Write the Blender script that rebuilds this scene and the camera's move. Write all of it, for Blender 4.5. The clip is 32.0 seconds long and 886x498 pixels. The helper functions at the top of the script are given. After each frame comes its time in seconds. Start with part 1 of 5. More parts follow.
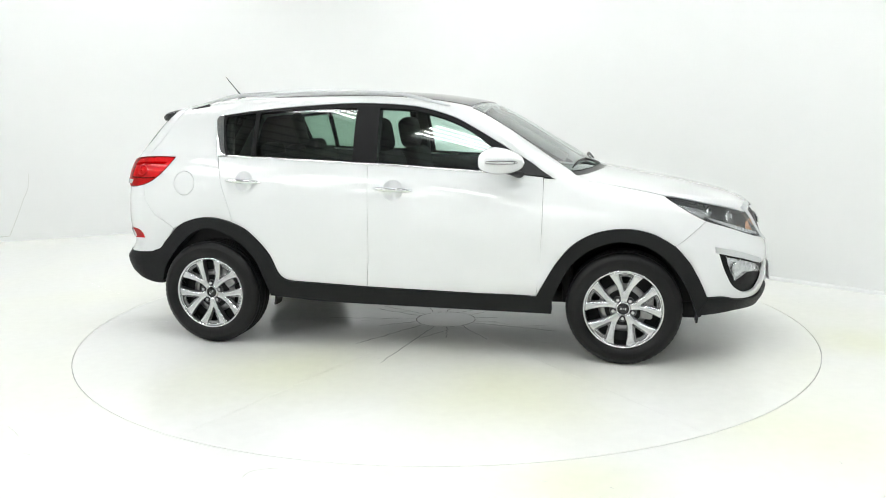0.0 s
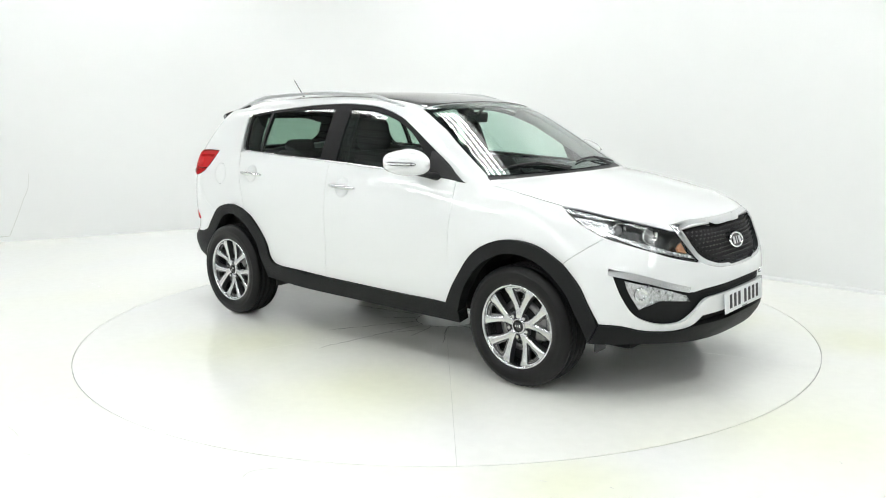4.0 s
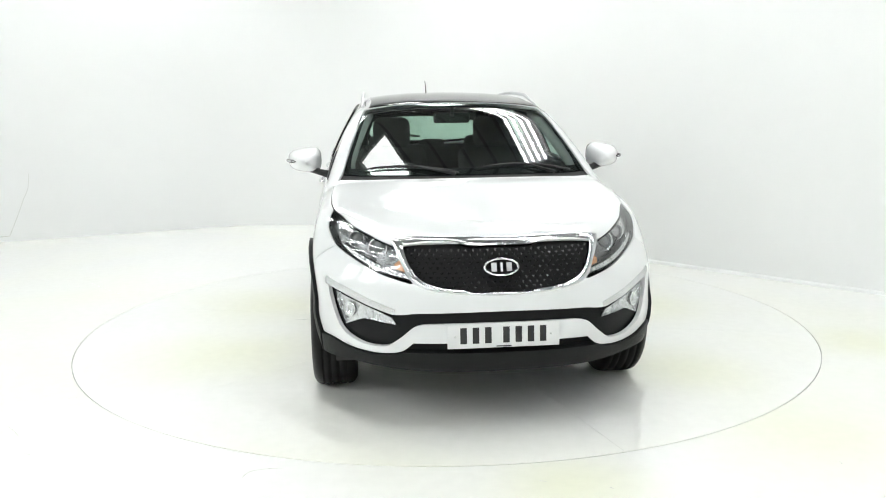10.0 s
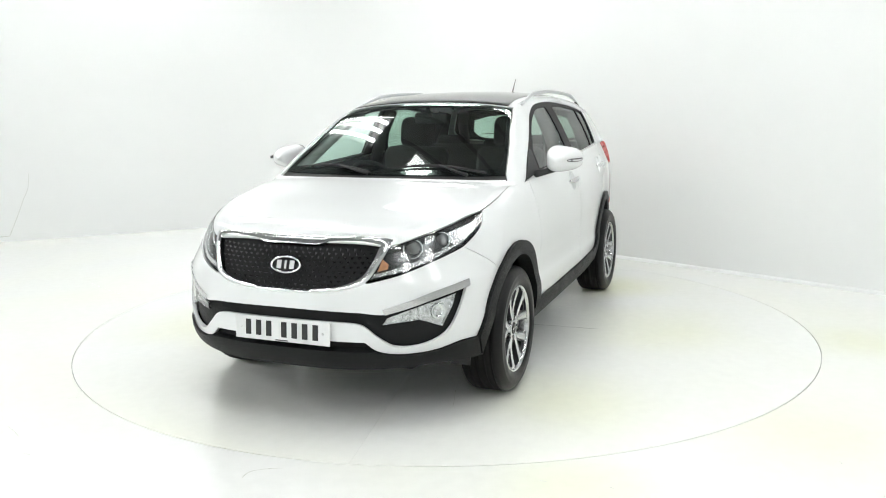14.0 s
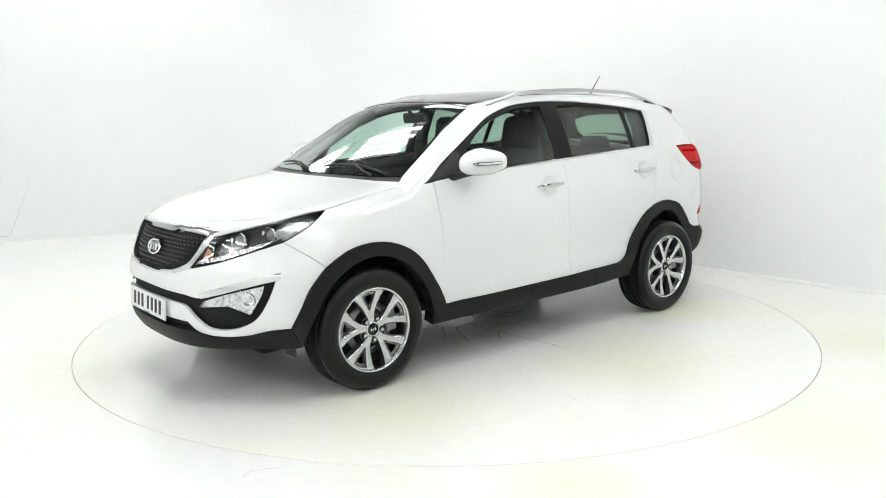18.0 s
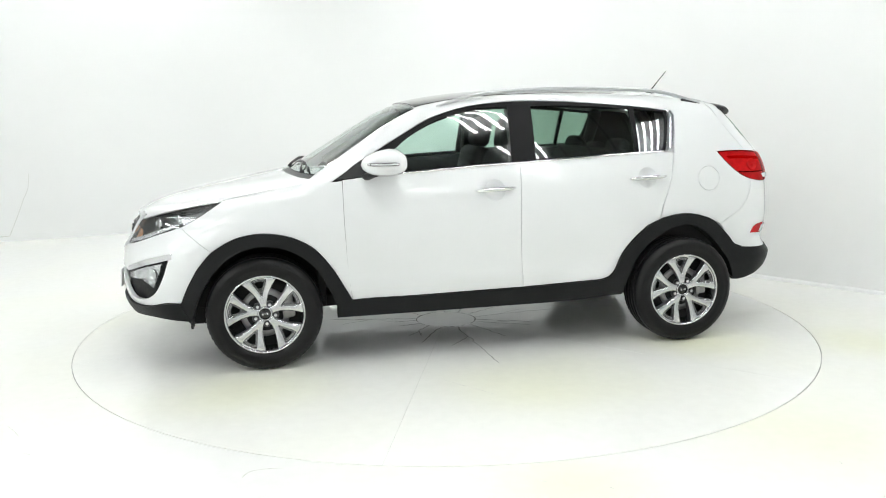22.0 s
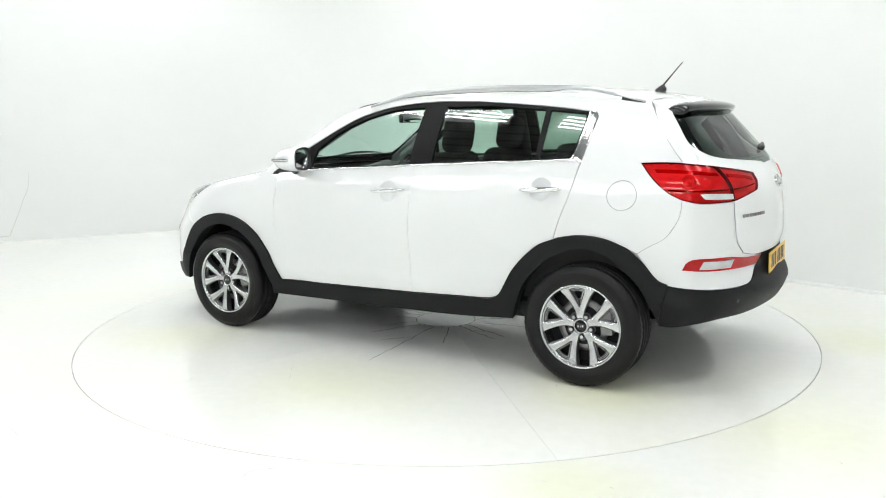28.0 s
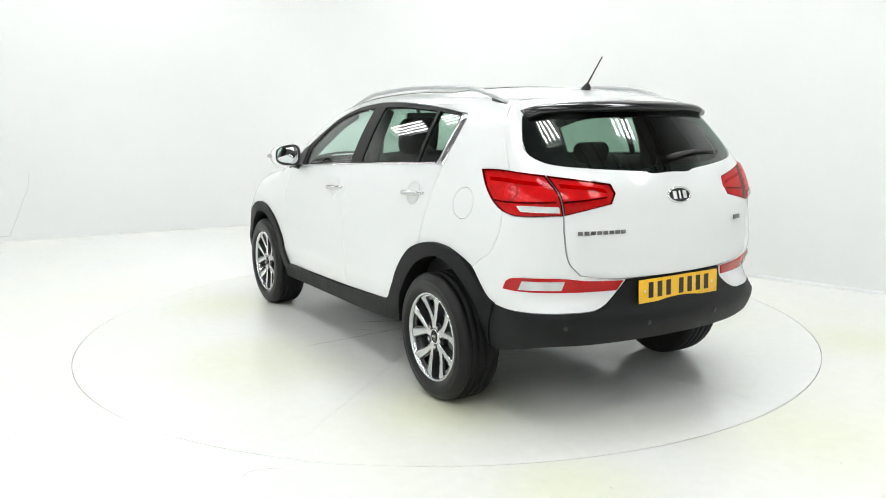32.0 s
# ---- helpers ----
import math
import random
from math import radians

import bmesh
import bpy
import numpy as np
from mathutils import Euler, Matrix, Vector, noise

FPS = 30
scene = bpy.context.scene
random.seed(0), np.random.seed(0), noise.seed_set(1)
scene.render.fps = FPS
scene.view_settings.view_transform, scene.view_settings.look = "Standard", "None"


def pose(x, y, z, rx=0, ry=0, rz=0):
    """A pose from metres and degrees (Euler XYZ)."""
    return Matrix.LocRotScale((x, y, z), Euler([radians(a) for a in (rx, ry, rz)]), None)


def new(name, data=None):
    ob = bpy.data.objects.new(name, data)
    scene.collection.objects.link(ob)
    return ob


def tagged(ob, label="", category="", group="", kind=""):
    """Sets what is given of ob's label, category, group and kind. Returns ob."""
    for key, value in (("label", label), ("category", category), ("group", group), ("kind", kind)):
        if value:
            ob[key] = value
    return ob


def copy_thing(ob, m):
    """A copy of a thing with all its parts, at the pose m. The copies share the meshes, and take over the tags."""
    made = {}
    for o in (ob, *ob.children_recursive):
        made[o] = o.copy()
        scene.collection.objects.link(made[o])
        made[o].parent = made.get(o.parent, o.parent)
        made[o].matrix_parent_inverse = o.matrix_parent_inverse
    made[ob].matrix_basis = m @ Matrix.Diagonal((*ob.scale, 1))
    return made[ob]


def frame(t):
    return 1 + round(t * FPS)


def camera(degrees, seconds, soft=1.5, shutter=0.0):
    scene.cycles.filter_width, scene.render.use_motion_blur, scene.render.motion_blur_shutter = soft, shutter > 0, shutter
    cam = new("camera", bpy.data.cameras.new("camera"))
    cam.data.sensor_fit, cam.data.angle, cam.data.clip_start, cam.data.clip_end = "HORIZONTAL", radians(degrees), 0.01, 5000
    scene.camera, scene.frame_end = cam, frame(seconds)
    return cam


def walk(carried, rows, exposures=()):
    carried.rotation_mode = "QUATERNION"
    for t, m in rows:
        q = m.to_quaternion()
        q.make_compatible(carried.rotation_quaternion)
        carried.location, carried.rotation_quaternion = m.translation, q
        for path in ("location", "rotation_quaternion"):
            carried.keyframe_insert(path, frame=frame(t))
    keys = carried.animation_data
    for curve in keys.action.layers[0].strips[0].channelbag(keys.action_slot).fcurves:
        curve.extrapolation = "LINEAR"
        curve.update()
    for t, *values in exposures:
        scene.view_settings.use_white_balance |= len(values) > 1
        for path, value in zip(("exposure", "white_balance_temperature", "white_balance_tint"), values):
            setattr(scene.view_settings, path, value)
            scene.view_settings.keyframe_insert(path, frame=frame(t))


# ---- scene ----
# ---- camera: stands still on its tripod; the turntable carries the car round ----
cam = camera(57.36, 32.0, soft=1.0)
EYE = pose(0, 0, 1.4868, 90 - 9.6176, 0, 0) @ pose(0, 0, 0, 0, 0, -0.6835)
walk(cam, [(0.0, EYE), (32.0, EYE)], exposures=[(0.0, 0.0, 6500, 10), (32.0, 0.0, 6500, 10)])

TABLE = (0.0143, 5.7178)      # middle of the turntable
TABLE_R = 2.479
START, RATE = -77.065, 7.0755   # heading at the start and degrees per second

# ---- world: a closed studio, almost no light from outside ----
world = bpy.data.worlds.new("world")
scene.world = world
world.use_nodes = True
world.node_tree.nodes["Background"].inputs[0].default_value = (0.9, 0.95, 1.0, 1)
world.node_tree.nodes["Background"].inputs[1].default_value = 0.02
TUBE_POWER = 18.6


# ---- materials ----
def material(name, color, rough=0.5, metal=0.0, coat=0.0, spec=0.5, noise_scale=0.0, noise_amount=0.0,
             bump=0.0, bump_scale=200.0, emit=0.0, rough_var=0.0):
    """A principled surface with colour variation at two scales, uneven gloss and fine relief."""
    m = bpy.data.materials.new(name)
    m.use_nodes = True
    nt = m.node_tree
    b = nt.nodes["Principled BSDF"]
    b.inputs["Base Color"].default_value = (*color, 1)
    b.inputs["Roughness"].default_value = rough
    b.inputs["Metallic"].default_value = metal
    b.inputs["Coat Weight"].default_value = coat
    b.inputs["Coat Roughness"].default_value = 0.03
    b.inputs["Specular IOR Level"].default_value = spec
    if emit:
        b.inputs["Emission Color"].default_value = (*color, 1)
        b.inputs["Emission Strength"].default_value = emit
    if noise_scale or bump:
        tc = nt.nodes.new("ShaderNodeTexCoord")
    if noise_scale:
        fine = nt.nodes.new("ShaderNodeTexNoise")
        fine.inputs["Scale"].default_value = noise_scale * 9
        fine.inputs["Detail"].default_value = 4
        big = nt.nodes.new("ShaderNodeTexNoise")
        big.inputs["Scale"].default_value = noise_scale
        big.inputs["Detail"].default_value = 5
        add = nt.nodes.new("ShaderNodeMath")
        add.operation = "MULTIPLY_ADD"
        add.inputs[1].default_value = 0.35
        nt.links.new(tc.outputs["Object"], fine.inputs["Vector"])
        nt.links.new(tc.outputs["Object"], big.inputs["Vector"])
        nt.links.new(fine.outputs["Fac"], add.inputs[0])
        nt.links.new(big.outputs["Fac"], add.inputs[2])
        ramp = nt.nodes.new("ShaderNodeMapRange")
        ramp.inputs["From Min"].default_value = 0.45
        ramp.inputs["From Max"].default_value = 0.95
        ramp.inputs["To Min"].default_value = 1 - noise_amount
        ramp.inputs["To Max"].default_value = 1 + noise_amount
        nt.links.new(add.outputs[0], ramp.inputs["Value"])
        mul = nt.nodes.new("ShaderNodeVectorMath")
        mul.operation = "SCALE"
        mul.inputs[0].default_value = color
        nt.links.new(ramp.outputs[0], mul.inputs["Scale"])
        nt.links.new(mul.outputs[0], b.inputs["Base Color"])
        if rough_var:
            rr = nt.nodes.new("ShaderNodeMapRange")
            rr.inputs["From Min"].default_value = 0.4
            rr.inputs["From Max"].default_value = 0.9
            rr.inputs["To Min"].default_value = max(0.02, rough - rough_var)
            rr.inputs["To Max"].default_value = rough + rough_var
            nt.links.new(add.outputs[0], rr.inputs["Value"])
            nt.links.new(rr.outputs[0], b.inputs["Roughness"])
    if bump:
        bn = nt.nodes.new("ShaderNodeTexNoise")
        bn.inputs["Scale"].default_value = bump_scale
        bn.inputs["Detail"].default_value = 3
        nt.links.new(tc.outputs["Object"], bn.inputs["Vector"])
        bu = nt.nodes.new("ShaderNodeBump")
        bu.inputs["Strength"].default_value = bump
        bu.inputs["Distance"].default_value = 0.002
        nt.links.new(bn.outputs["Fac"], bu.inputs["Height"])
        nt.links.new(bu.outputs["Normal"], b.inputs["Normal"])
    return m


def glass_material(name, tint, ior=1.5, rough=0.0, rise=1.0):
    """A tinted pane: it lets tinted light straight through and mirrors by Fresnel."""
    m = bpy.data.materials.new(name)
    m.use_nodes = True
    nt = m.node_tree
    nt.nodes.clear()
    out = nt.nodes.new("ShaderNodeOutputMaterial")
    mix = nt.nodes.new("ShaderNodeMixShader")
    tr = nt.nodes.new("ShaderNodeBsdfTransparent")
    tr.inputs[0].default_value = (*tint, 1)
    gl = nt.nodes.new("ShaderNodeBsdfGlossy")
    gl.inputs["Roughness"].default_value = rough
    gl.inputs[0].default_value = (1, 1, 1, 1)
    # the gloss of a pane with two faces, alike from both sides
    fr = nt.nodes.new("ShaderNodeLayerWeight")
    fr.inputs[0].default_value = 0.5
    pw = nt.nodes.new("ShaderNodeMath")
    pw.operation = "POWER"
    pw.inputs[1].default_value = 5.0
    sc = nt.nodes.new("ShaderNodeMath")
    sc.operation = "MULTIPLY_ADD"
    base = 2.0 * ((ior - 1) / (ior + 1)) ** 2
    sc.inputs[1].default_value, sc.inputs[2].default_value = (1.0 - base) * rise, base
    nt.links.new(fr.outputs["Facing"], pw.inputs[0])
    nt.links.new(pw.outputs[0], sc.inputs[0])
    nt.links.new(sc.outputs[0], mix.inputs[0])
    nt.links.new(tr.outputs[0], mix.inputs[1])
    nt.links.new(gl.outputs[0], mix.inputs[2])
    nt.links.new(mix.outputs[0], out.inputs[0])
    return m


WHITE_PAINT = material("white car paint", (0.765, 0.778, 0.785), 0.32, coat=1.0, noise_scale=2.0, noise_amount=0.006, spec=0.4)
CLADDING = material("textured dark grey plastic", (0.0100, 0.0108, 0.0112), 0.5, noise_scale=6, noise_amount=0.12, bump=0.35, bump_scale=700, spec=0.18, rough_var=0.06)
BLACK_PLASTIC = material("black plastic", (0.012, 0.012, 0.013), 0.45, noise_scale=8, noise_amount=0.1, bump=0.15, bump_scale=500)
GLOSS_BLACK = material("gloss black", (0.008, 0.008, 0.009), 0.05)
ROOF_GLASS = material("black roof glass", (0.006, 0.0065, 0.007), 0.03)
STUD = material("dark chrome grille stud", (0.10, 0.10, 0.105), 0.26, metal=0.9)
FACET = material("faceted lamp bowl", (0.70, 0.71, 0.72), 0.10, metal=0.9, noise_scale=60, noise_amount=0.35, bump=1.0, bump_scale=110)
LINER = material("black underbody", (0.006, 0.006, 0.0065), 0.9, noise_scale=5, noise_amount=0.3, bump=0.4, bump_scale=60)
SEAL = material("grey panel joint", (0.32, 0.33, 0.33), 0.7)
CHROME = material("chrome", (0.72, 0.73, 0.74), 0.06, metal=1.0)
BRIGHT_TRIM = material("bright chrome trim", (0.72, 0.73, 0.74), 0.15, metal=1.0)
SATIN_METAL = material("satin silver metal", (0.55, 0.56, 0.57), 0.3, metal=1.0, noise_scale=12, noise_amount=0.03)
ALLOY = material("machined alloy", (0.57, 0.58, 0.59), 0.27, metal=1.0, noise_scale=30, noise_amount=0.05)
ALLOY_DARK = material("dark grey painted alloy", (0.055, 0.057, 0.06), 0.35, metal=0.5, noise_scale=20, noise_amount=0.08)
STEEL = material("brake disc steel", (0.26, 0.26, 0.26), 0.35, metal=1.0, noise_scale=25, noise_amount=0.1)
SMOKED = material("silvered lamp bowl", (0.17, 0.172, 0.176), 0.2, metal=0.85, noise_scale=30, noise_amount=0.2)
SILVER = material("bright silvered reflector", (0.82, 0.83, 0.84), 0.22, metal=0.55, noise_scale=40, noise_amount=0.08)
PROJECTOR = material("projector glass", (0.22, 0.225, 0.23), 0.04, coat=1.0)
CAST = material("brown cast iron", (0.10, 0.065, 0.05), 0.7, metal=0.3, noise_scale=25, noise_amount=0.3)
RUBBER = material("tyre rubber", (0.006, 0.006, 0.0063), 0.68, noise_scale=7, noise_amount=0.2, bump=0.12, bump_scale=300, spec=0.25, rough_var=0.1)
SATIN_BLACK = material("satin black window trim", (0.008, 0.008, 0.0085), 0.5, noise_scale=8, noise_amount=0.1, spec=0.15)
RUBBER_WALL = material("dressed tyre sidewall", (0.0035, 0.0035, 0.0038), 0.38, noise_scale=9, noise_amount=0.2, bump=0.1, bump_scale=200, spec=0.28, rough_var=0.08)
GLASS_CLEAR = glass_material("green tinted glass", (0.77, 0.91, 0.85), 1.50, rise=0.7)
GLASS_SCREEN = glass_material("windscreen glass", (0.78, 0.92, 0.86), 1.58)
GLASS_DARK = glass_material("green privacy glass", (0.47, 0.61, 0.53), 1.50, rise=0.5)
LENS = glass_material("clear lamp lens", (0.96, 0.97, 0.97), 1.45)
RED_LENS = material("red lamp plastic", (0.46, 0.007, 0.009), 0.08, spec=0.3, noise_scale=8, noise_amount=0.15)
RED_GLASS = glass_material("clear red lamp lens", (0.84, 0.030, 0.036), 1.22, rise=0.5)
RED_BOWL = material("bright lamp reflector", (0.80, 0.70, 0.70), 0.30, metal=0.25, noise_scale=30, noise_amount=0.15, bump=0.6, bump_scale=60)
RED_DARK = material("dark red lamp plastic", (0.06, 0.003, 0.004), 0.08, spec=0.5)
WHITE_LENS = material("clear ribbed lamp plastic", (0.60, 0.61, 0.62), 0.12, coat=0.5, noise_scale=20, noise_amount=0.12)
AMBER = material("amber lamp plastic", (0.56, 0.27, 0.14), 0.2, coat=0.9, noise_scale=40, noise_amount=0.25)
PLATE_WHITE = material("white reflective plate", (0.76, 0.77, 0.77), 0.35, noise_scale=12, noise_amount=0.02)
PLATE_YELLOW = material("yellow reflective plate", (0.86, 0.50, 0.02), 0.35, noise_scale=12, noise_amount=0.03)
INK = material("black plate ink", (0.015, 0.015, 0.016), 0.5)
SEAT = material("black seat fabric", (0.018, 0.018, 0.019), 0.85, noise_scale=8, noise_amount=0.15, bump=0.5, bump_scale=400)
TRIM_DARK = material("dark cabin plastic", (0.018, 0.018, 0.019), 0.6, noise_scale=8, noise_amount=0.1, bump=0.3, bump_scale=500)
HEADLINER = material("light grey headlining", (0.30, 0.31, 0.30), 0.9, noise_scale=10, noise_amount=0.06)
MIRROR = material("mirror glass", (0.85, 0.88, 0.88), 0.01, metal=1.0)
WALL_PAINT = material("matt white studio wall", (0.82, 0.828, 0.826), 0.75, noise_scale=0.35, noise_amount=0.012, spec=0.25)
CEILING_PAINT = material("grey ceiling sheeting", (0.22, 0.225, 0.225), 0.7, noise_scale=0.5, noise_amount=0.12)

CEILING_RIB = material("dark ceiling rib", (0.04, 0.04, 0.042), 0.6)
FIXTURE_STEEL = material("grey enamelled steel", (0.30, 0.305, 0.305), 0.45)
FIXTURE = material("white enamelled steel", (0.7, 0.71, 0.71), 0.4)
GAP = material("dust grey floor joint", (0.42, 0.43, 0.41), 0.8, noise_scale=3, noise_amount=0.2)
CRACK = material("dirty hairline crack", (0.16, 0.16, 0.145), 0.85, noise_scale=6, noise_amount=0.4)
SCUFF = material("grey scuff mark", (0.60, 0.60, 0.56), 0.8, noise_scale=30, noise_amount=0.3)
TUBE = material("glowing fluorescent tube", (0.980, 1.0, 0.985), 0.4, emit=TUBE_POWER)
DIFFUSER = material("glowing diffuser", (0.985, 1.0, 0.985), 0.5, emit=TUBE_POWER * 0.4)


def floor_material(name, stains=()):
    """White epoxy floor paint: faint yellow stains, scuffs, uneven gloss."""
    m = bpy.data.materials.new(name)
    m.use_nodes = True
    nt = m.node_tree
    b = nt.nodes["Principled BSDF"]
    tc = nt.nodes.new("ShaderNodeTexCoord")
    n1 = nt.nodes.new("ShaderNodeTexNoise")
    n1.inputs["Scale"].default_value = 0.55
    n1.inputs["Detail"].default_value = 2.5
    n2 = nt.nodes.new("ShaderNodeTexNoise")
    n2.inputs["Scale"].default_value = 14
    n2.inputs["Detail"].default_value = 5
    for n in (n1, n2):
        nt.links.new(tc.outputs["Object"], n.inputs["Vector"])
    r1 = nt.nodes.new("ShaderNodeMapRange")
    r1.inputs["From Min"].default_value, r1.inputs["From Max"].default_value = 0.42, 0.82
    nt.links.new(n1.outputs["Fac"], r1.inputs["Value"])
    mix = nt.nodes.new("ShaderNodeMix")
    mix.data_type = "RGBA"
    mix.inputs["A"].default_value = (0.875, 0.88, 0.868, 1)
    mix.inputs["B"].default_value = (0.86, 0.866, 0.765, 1)
    nt.links.new(r1.outputs[0], mix.inputs["Factor"])
    r2 = nt.nodes.new("ShaderNodeMapRange")
    r2.inputs["From Min"].default_value, r2.inputs["From Max"].default_value = 0.35, 0.75
    r2.inputs["To Min"].default_value, r2.inputs["To Max"].default_value = 0.975, 1.01
    nt.links.new(n2.outputs["Fac"], r2.inputs["Value"])
    sc = nt.nodes.new("ShaderNodeVectorMath")
    sc.operation = "SCALE"
    # yellowed patches at fixed places, broken up by the same noise
    colour = mix.outputs["Result"]
    for x, y, r in stains:
        far = nt.nodes.new("ShaderNodeVectorMath")
        far.operation = "DISTANCE"
        far.inputs[1].default_value = (x, y, 0)
        nt.links.new(tc.outputs["Object"], far.inputs[0])
        fall = nt.nodes.new("ShaderNodeMapRange")
        fall.interpolation_type = "SMOOTHSTEP"
        fall.inputs["From Min"].default_value, fall.inputs["From Max"].default_value = 0.0, r
        fall.inputs["To Min"].default_value, fall.inputs["To Max"].default_value = 1.0, 0.0
        nt.links.new(far.outputs["Value"], fall.inputs["Value"])
        tone = nt.nodes.new("ShaderNodeMix")
        tone.data_type = "RGBA"
        tone.inputs["B"].default_value = (0.81, 0.825, 0.56, 1)
        nt.links.new(colour, tone.inputs["A"])
        weak = nt.nodes.new("ShaderNodeMath")
        weak.operation = "MULTIPLY"
        nt.links.new(fall.outputs[0], weak.inputs[0])
        nt.links.new(n1.outputs["Fac"], weak.inputs[1])
        nt.links.new(weak.outputs[0], tone.inputs["Factor"])
        colour = tone.outputs["Result"]
    nt.links.new(colour, sc.inputs[0])
    nt.links.new(r2.outputs[0], sc.inputs["Scale"])
    nt.links.new(sc.outputs[0], b.inputs["Base Color"])
    r3 = nt.nodes.new("ShaderNodeMapRange")
    r3.inputs["From Min"].default_value, r3.inputs["From Max"].default_value = 0.3, 0.7
    r3.inputs["To Min"].default_value, r3.inputs["To Max"].default_value = 0.13, 0.20
    nt.links.new(n1.outputs["Fac"], r3.inputs["Value"])
    nt.links.new(r3.outputs[0], b.inputs["Roughness"])
    b.inputs["Specular IOR Level"].default_value = 0.5
    return m


FLOOR_PAINT = floor_material("white floor paint", ((1.7, 3.45, 0.9), (0.55, 3.05, 0.5), (2.7, 5.0, 0.6)))
TABLE_PAINT = floor_material("white turntable paint", ((-0.6, -1.4, 0.9), (0.7, -1.5, 0.8), (-0.3, 1.5, 0.9), (1.3, 1.2, 0.7), (-1.5, 0.9, 0.6)))


# ---- mesh helpers ----
def link_mesh(name, verts, faces, mat, parent=None, label="", smooth=True, normals=None):
    me = bpy.data.meshes.new(name)
    me.from_pydata([tuple(map(float, v)) for v in verts], [], [tuple(int(i) for i in f) for f in faces])
    me.materials.append(mat)
    if smooth:
        me.polygons.foreach_set("use_smooth", [True] * len(me.polygons))
    me.update()
    if normals is not None:
        me.normals_split_custom_set_from_vertices([tuple(map(float, n)) for n in normals])
    ob = new(name, me)
    if parent is not None:
        ob.parent = parent
    if label:
        ob["label"] = label
    return ob


def part(name, bm, mat, parent=None, label="", smooth=True, sharp=35.0):
    """Links a bmesh as one mesh object under a thing or part."""
    if smooth:
        for f in bm.faces:
            f.smooth = True
        for e in bm.edges:
            if len(e.link_faces) == 2 and e.calc_face_angle(0) > radians(sharp):
                e.smooth = False
    me = bpy.data.meshes.new(name)
    bm.to_mesh(me)
    bm.free()
    me.materials.append(mat)
    ob = new(name, me)
    if parent is not None:
        ob.parent = parent
    if label:
        ob["label"] = label
    return ob


def box_bm(size, at=(0, 0, 0), bevel=0.0, seg=2, m=None):
    bm = bmesh.new()
    bmesh.ops.create_cube(bm, size=1.0)
    bmesh.ops.scale(bm, vec=size, verts=bm.verts)
    if bevel:
        bmesh.ops.bevel(bm, geom=bm.edges[:], offset=bevel, segments=seg, profile=0.5, affect="EDGES")
    if m is not None:
        bmesh.ops.transform(bm, matrix=m, verts=bm.verts)
    bmesh.ops.translate(bm, vec=at, verts=bm.verts)
    return bm


def lathe(profile, n=64, axis="y", closed=False):
    """Turn a profile of (radius, along) round an axis."""
    verts, faces = [], []
    k = len(profile)
    for i in range(n):
        a = 2 * math.pi * i / n
        for r, s in profile:
            if axis == "y":
                verts.append((r * math.cos(a), s, r * math.sin(a)))
            else:
                verts.append((r * math.cos(a), r * math.sin(a), s))
    for i in range(n):
        j = (i + 1) % n
        for p in range(k if closed else k - 1):
            q = (p + 1) % k
            faces.append((i * k + p, i * k + q, j * k + q, j * k + p))
    return verts, faces


def tube_mesh(path, radius, n=8, ry=None):
    """A round or oval bar along a path of points; radius may vary along it."""
    path = [Vector(p) for p in path]
    radii = radius if isinstance(radius, (list, tuple)) else [radius] * len(path)
    verts, faces = [], []
    for i, p in enumerate(path):
        d = (path[min(i + 1, len(path) - 1)] - path[max(i - 1, 0)]).normalized()
        side = d.cross(Vector((0, 0, 1)))
        if side.length < 1e-3:
            side = Vector((1, 0, 0))
        side.normalize()
        up = side.cross(d)
        for k in range(n):
            a = 2 * math.pi * k / n
            verts.append(p + side * (radii[i] * math.cos(a)) + up * (radii[i] * (ry or 1.0) * math.sin(a)))
    for i in range(len(path) - 1):
        for k in range(n):
            a, b = i * n + k, i * n + (k + 1) % n
            faces.append((a, b, b + n, a + n))
    faces.append(tuple(range(n - 1, -1, -1)))
    faces.append(tuple(range((len(path) - 1) * n, len(path) * n)))
    return verts, faces


def spline(knots, x):
    """Smooth monotone-friendly cubic through (x, y) knots."""
    k = sorted(knots)
    xs, ys = np.array([a for a, b in k], float), np.array([b for a, b in k], float)
    d = np.diff(ys) / np.diff(xs)
    m = np.concatenate([[d[0]], (d[:-1] * np.diff(xs)[1:] + d[1:] * np.diff(xs)[:-1]) / (np.diff(xs)[:-1] + np.diff(xs)[1:]), [d[-1]]])
    x = np.asarray(x, float)
    xc = np.clip(x, xs[0], xs[-1])
    i = np.clip(np.searchsorted(xs, xc) - 1, 0, len(xs) - 2)
    h = xs[i + 1] - xs[i]
    t = (xc - xs[i]) / h
    y = (2 * t**3 - 3 * t**2 + 1) * ys[i] + (t**3 - 2 * t**2 + t) * h * m[i] + (-2 * t**3 + 3 * t**2) * ys[i + 1] + (t**3 - t**2) * h * m[i + 1]
    return y + np.where(x < xs[0], (x - xs[0]) * m[0], 0) + np.where(x > xs[-1], (x - xs[-1]) * m[-1], 0)


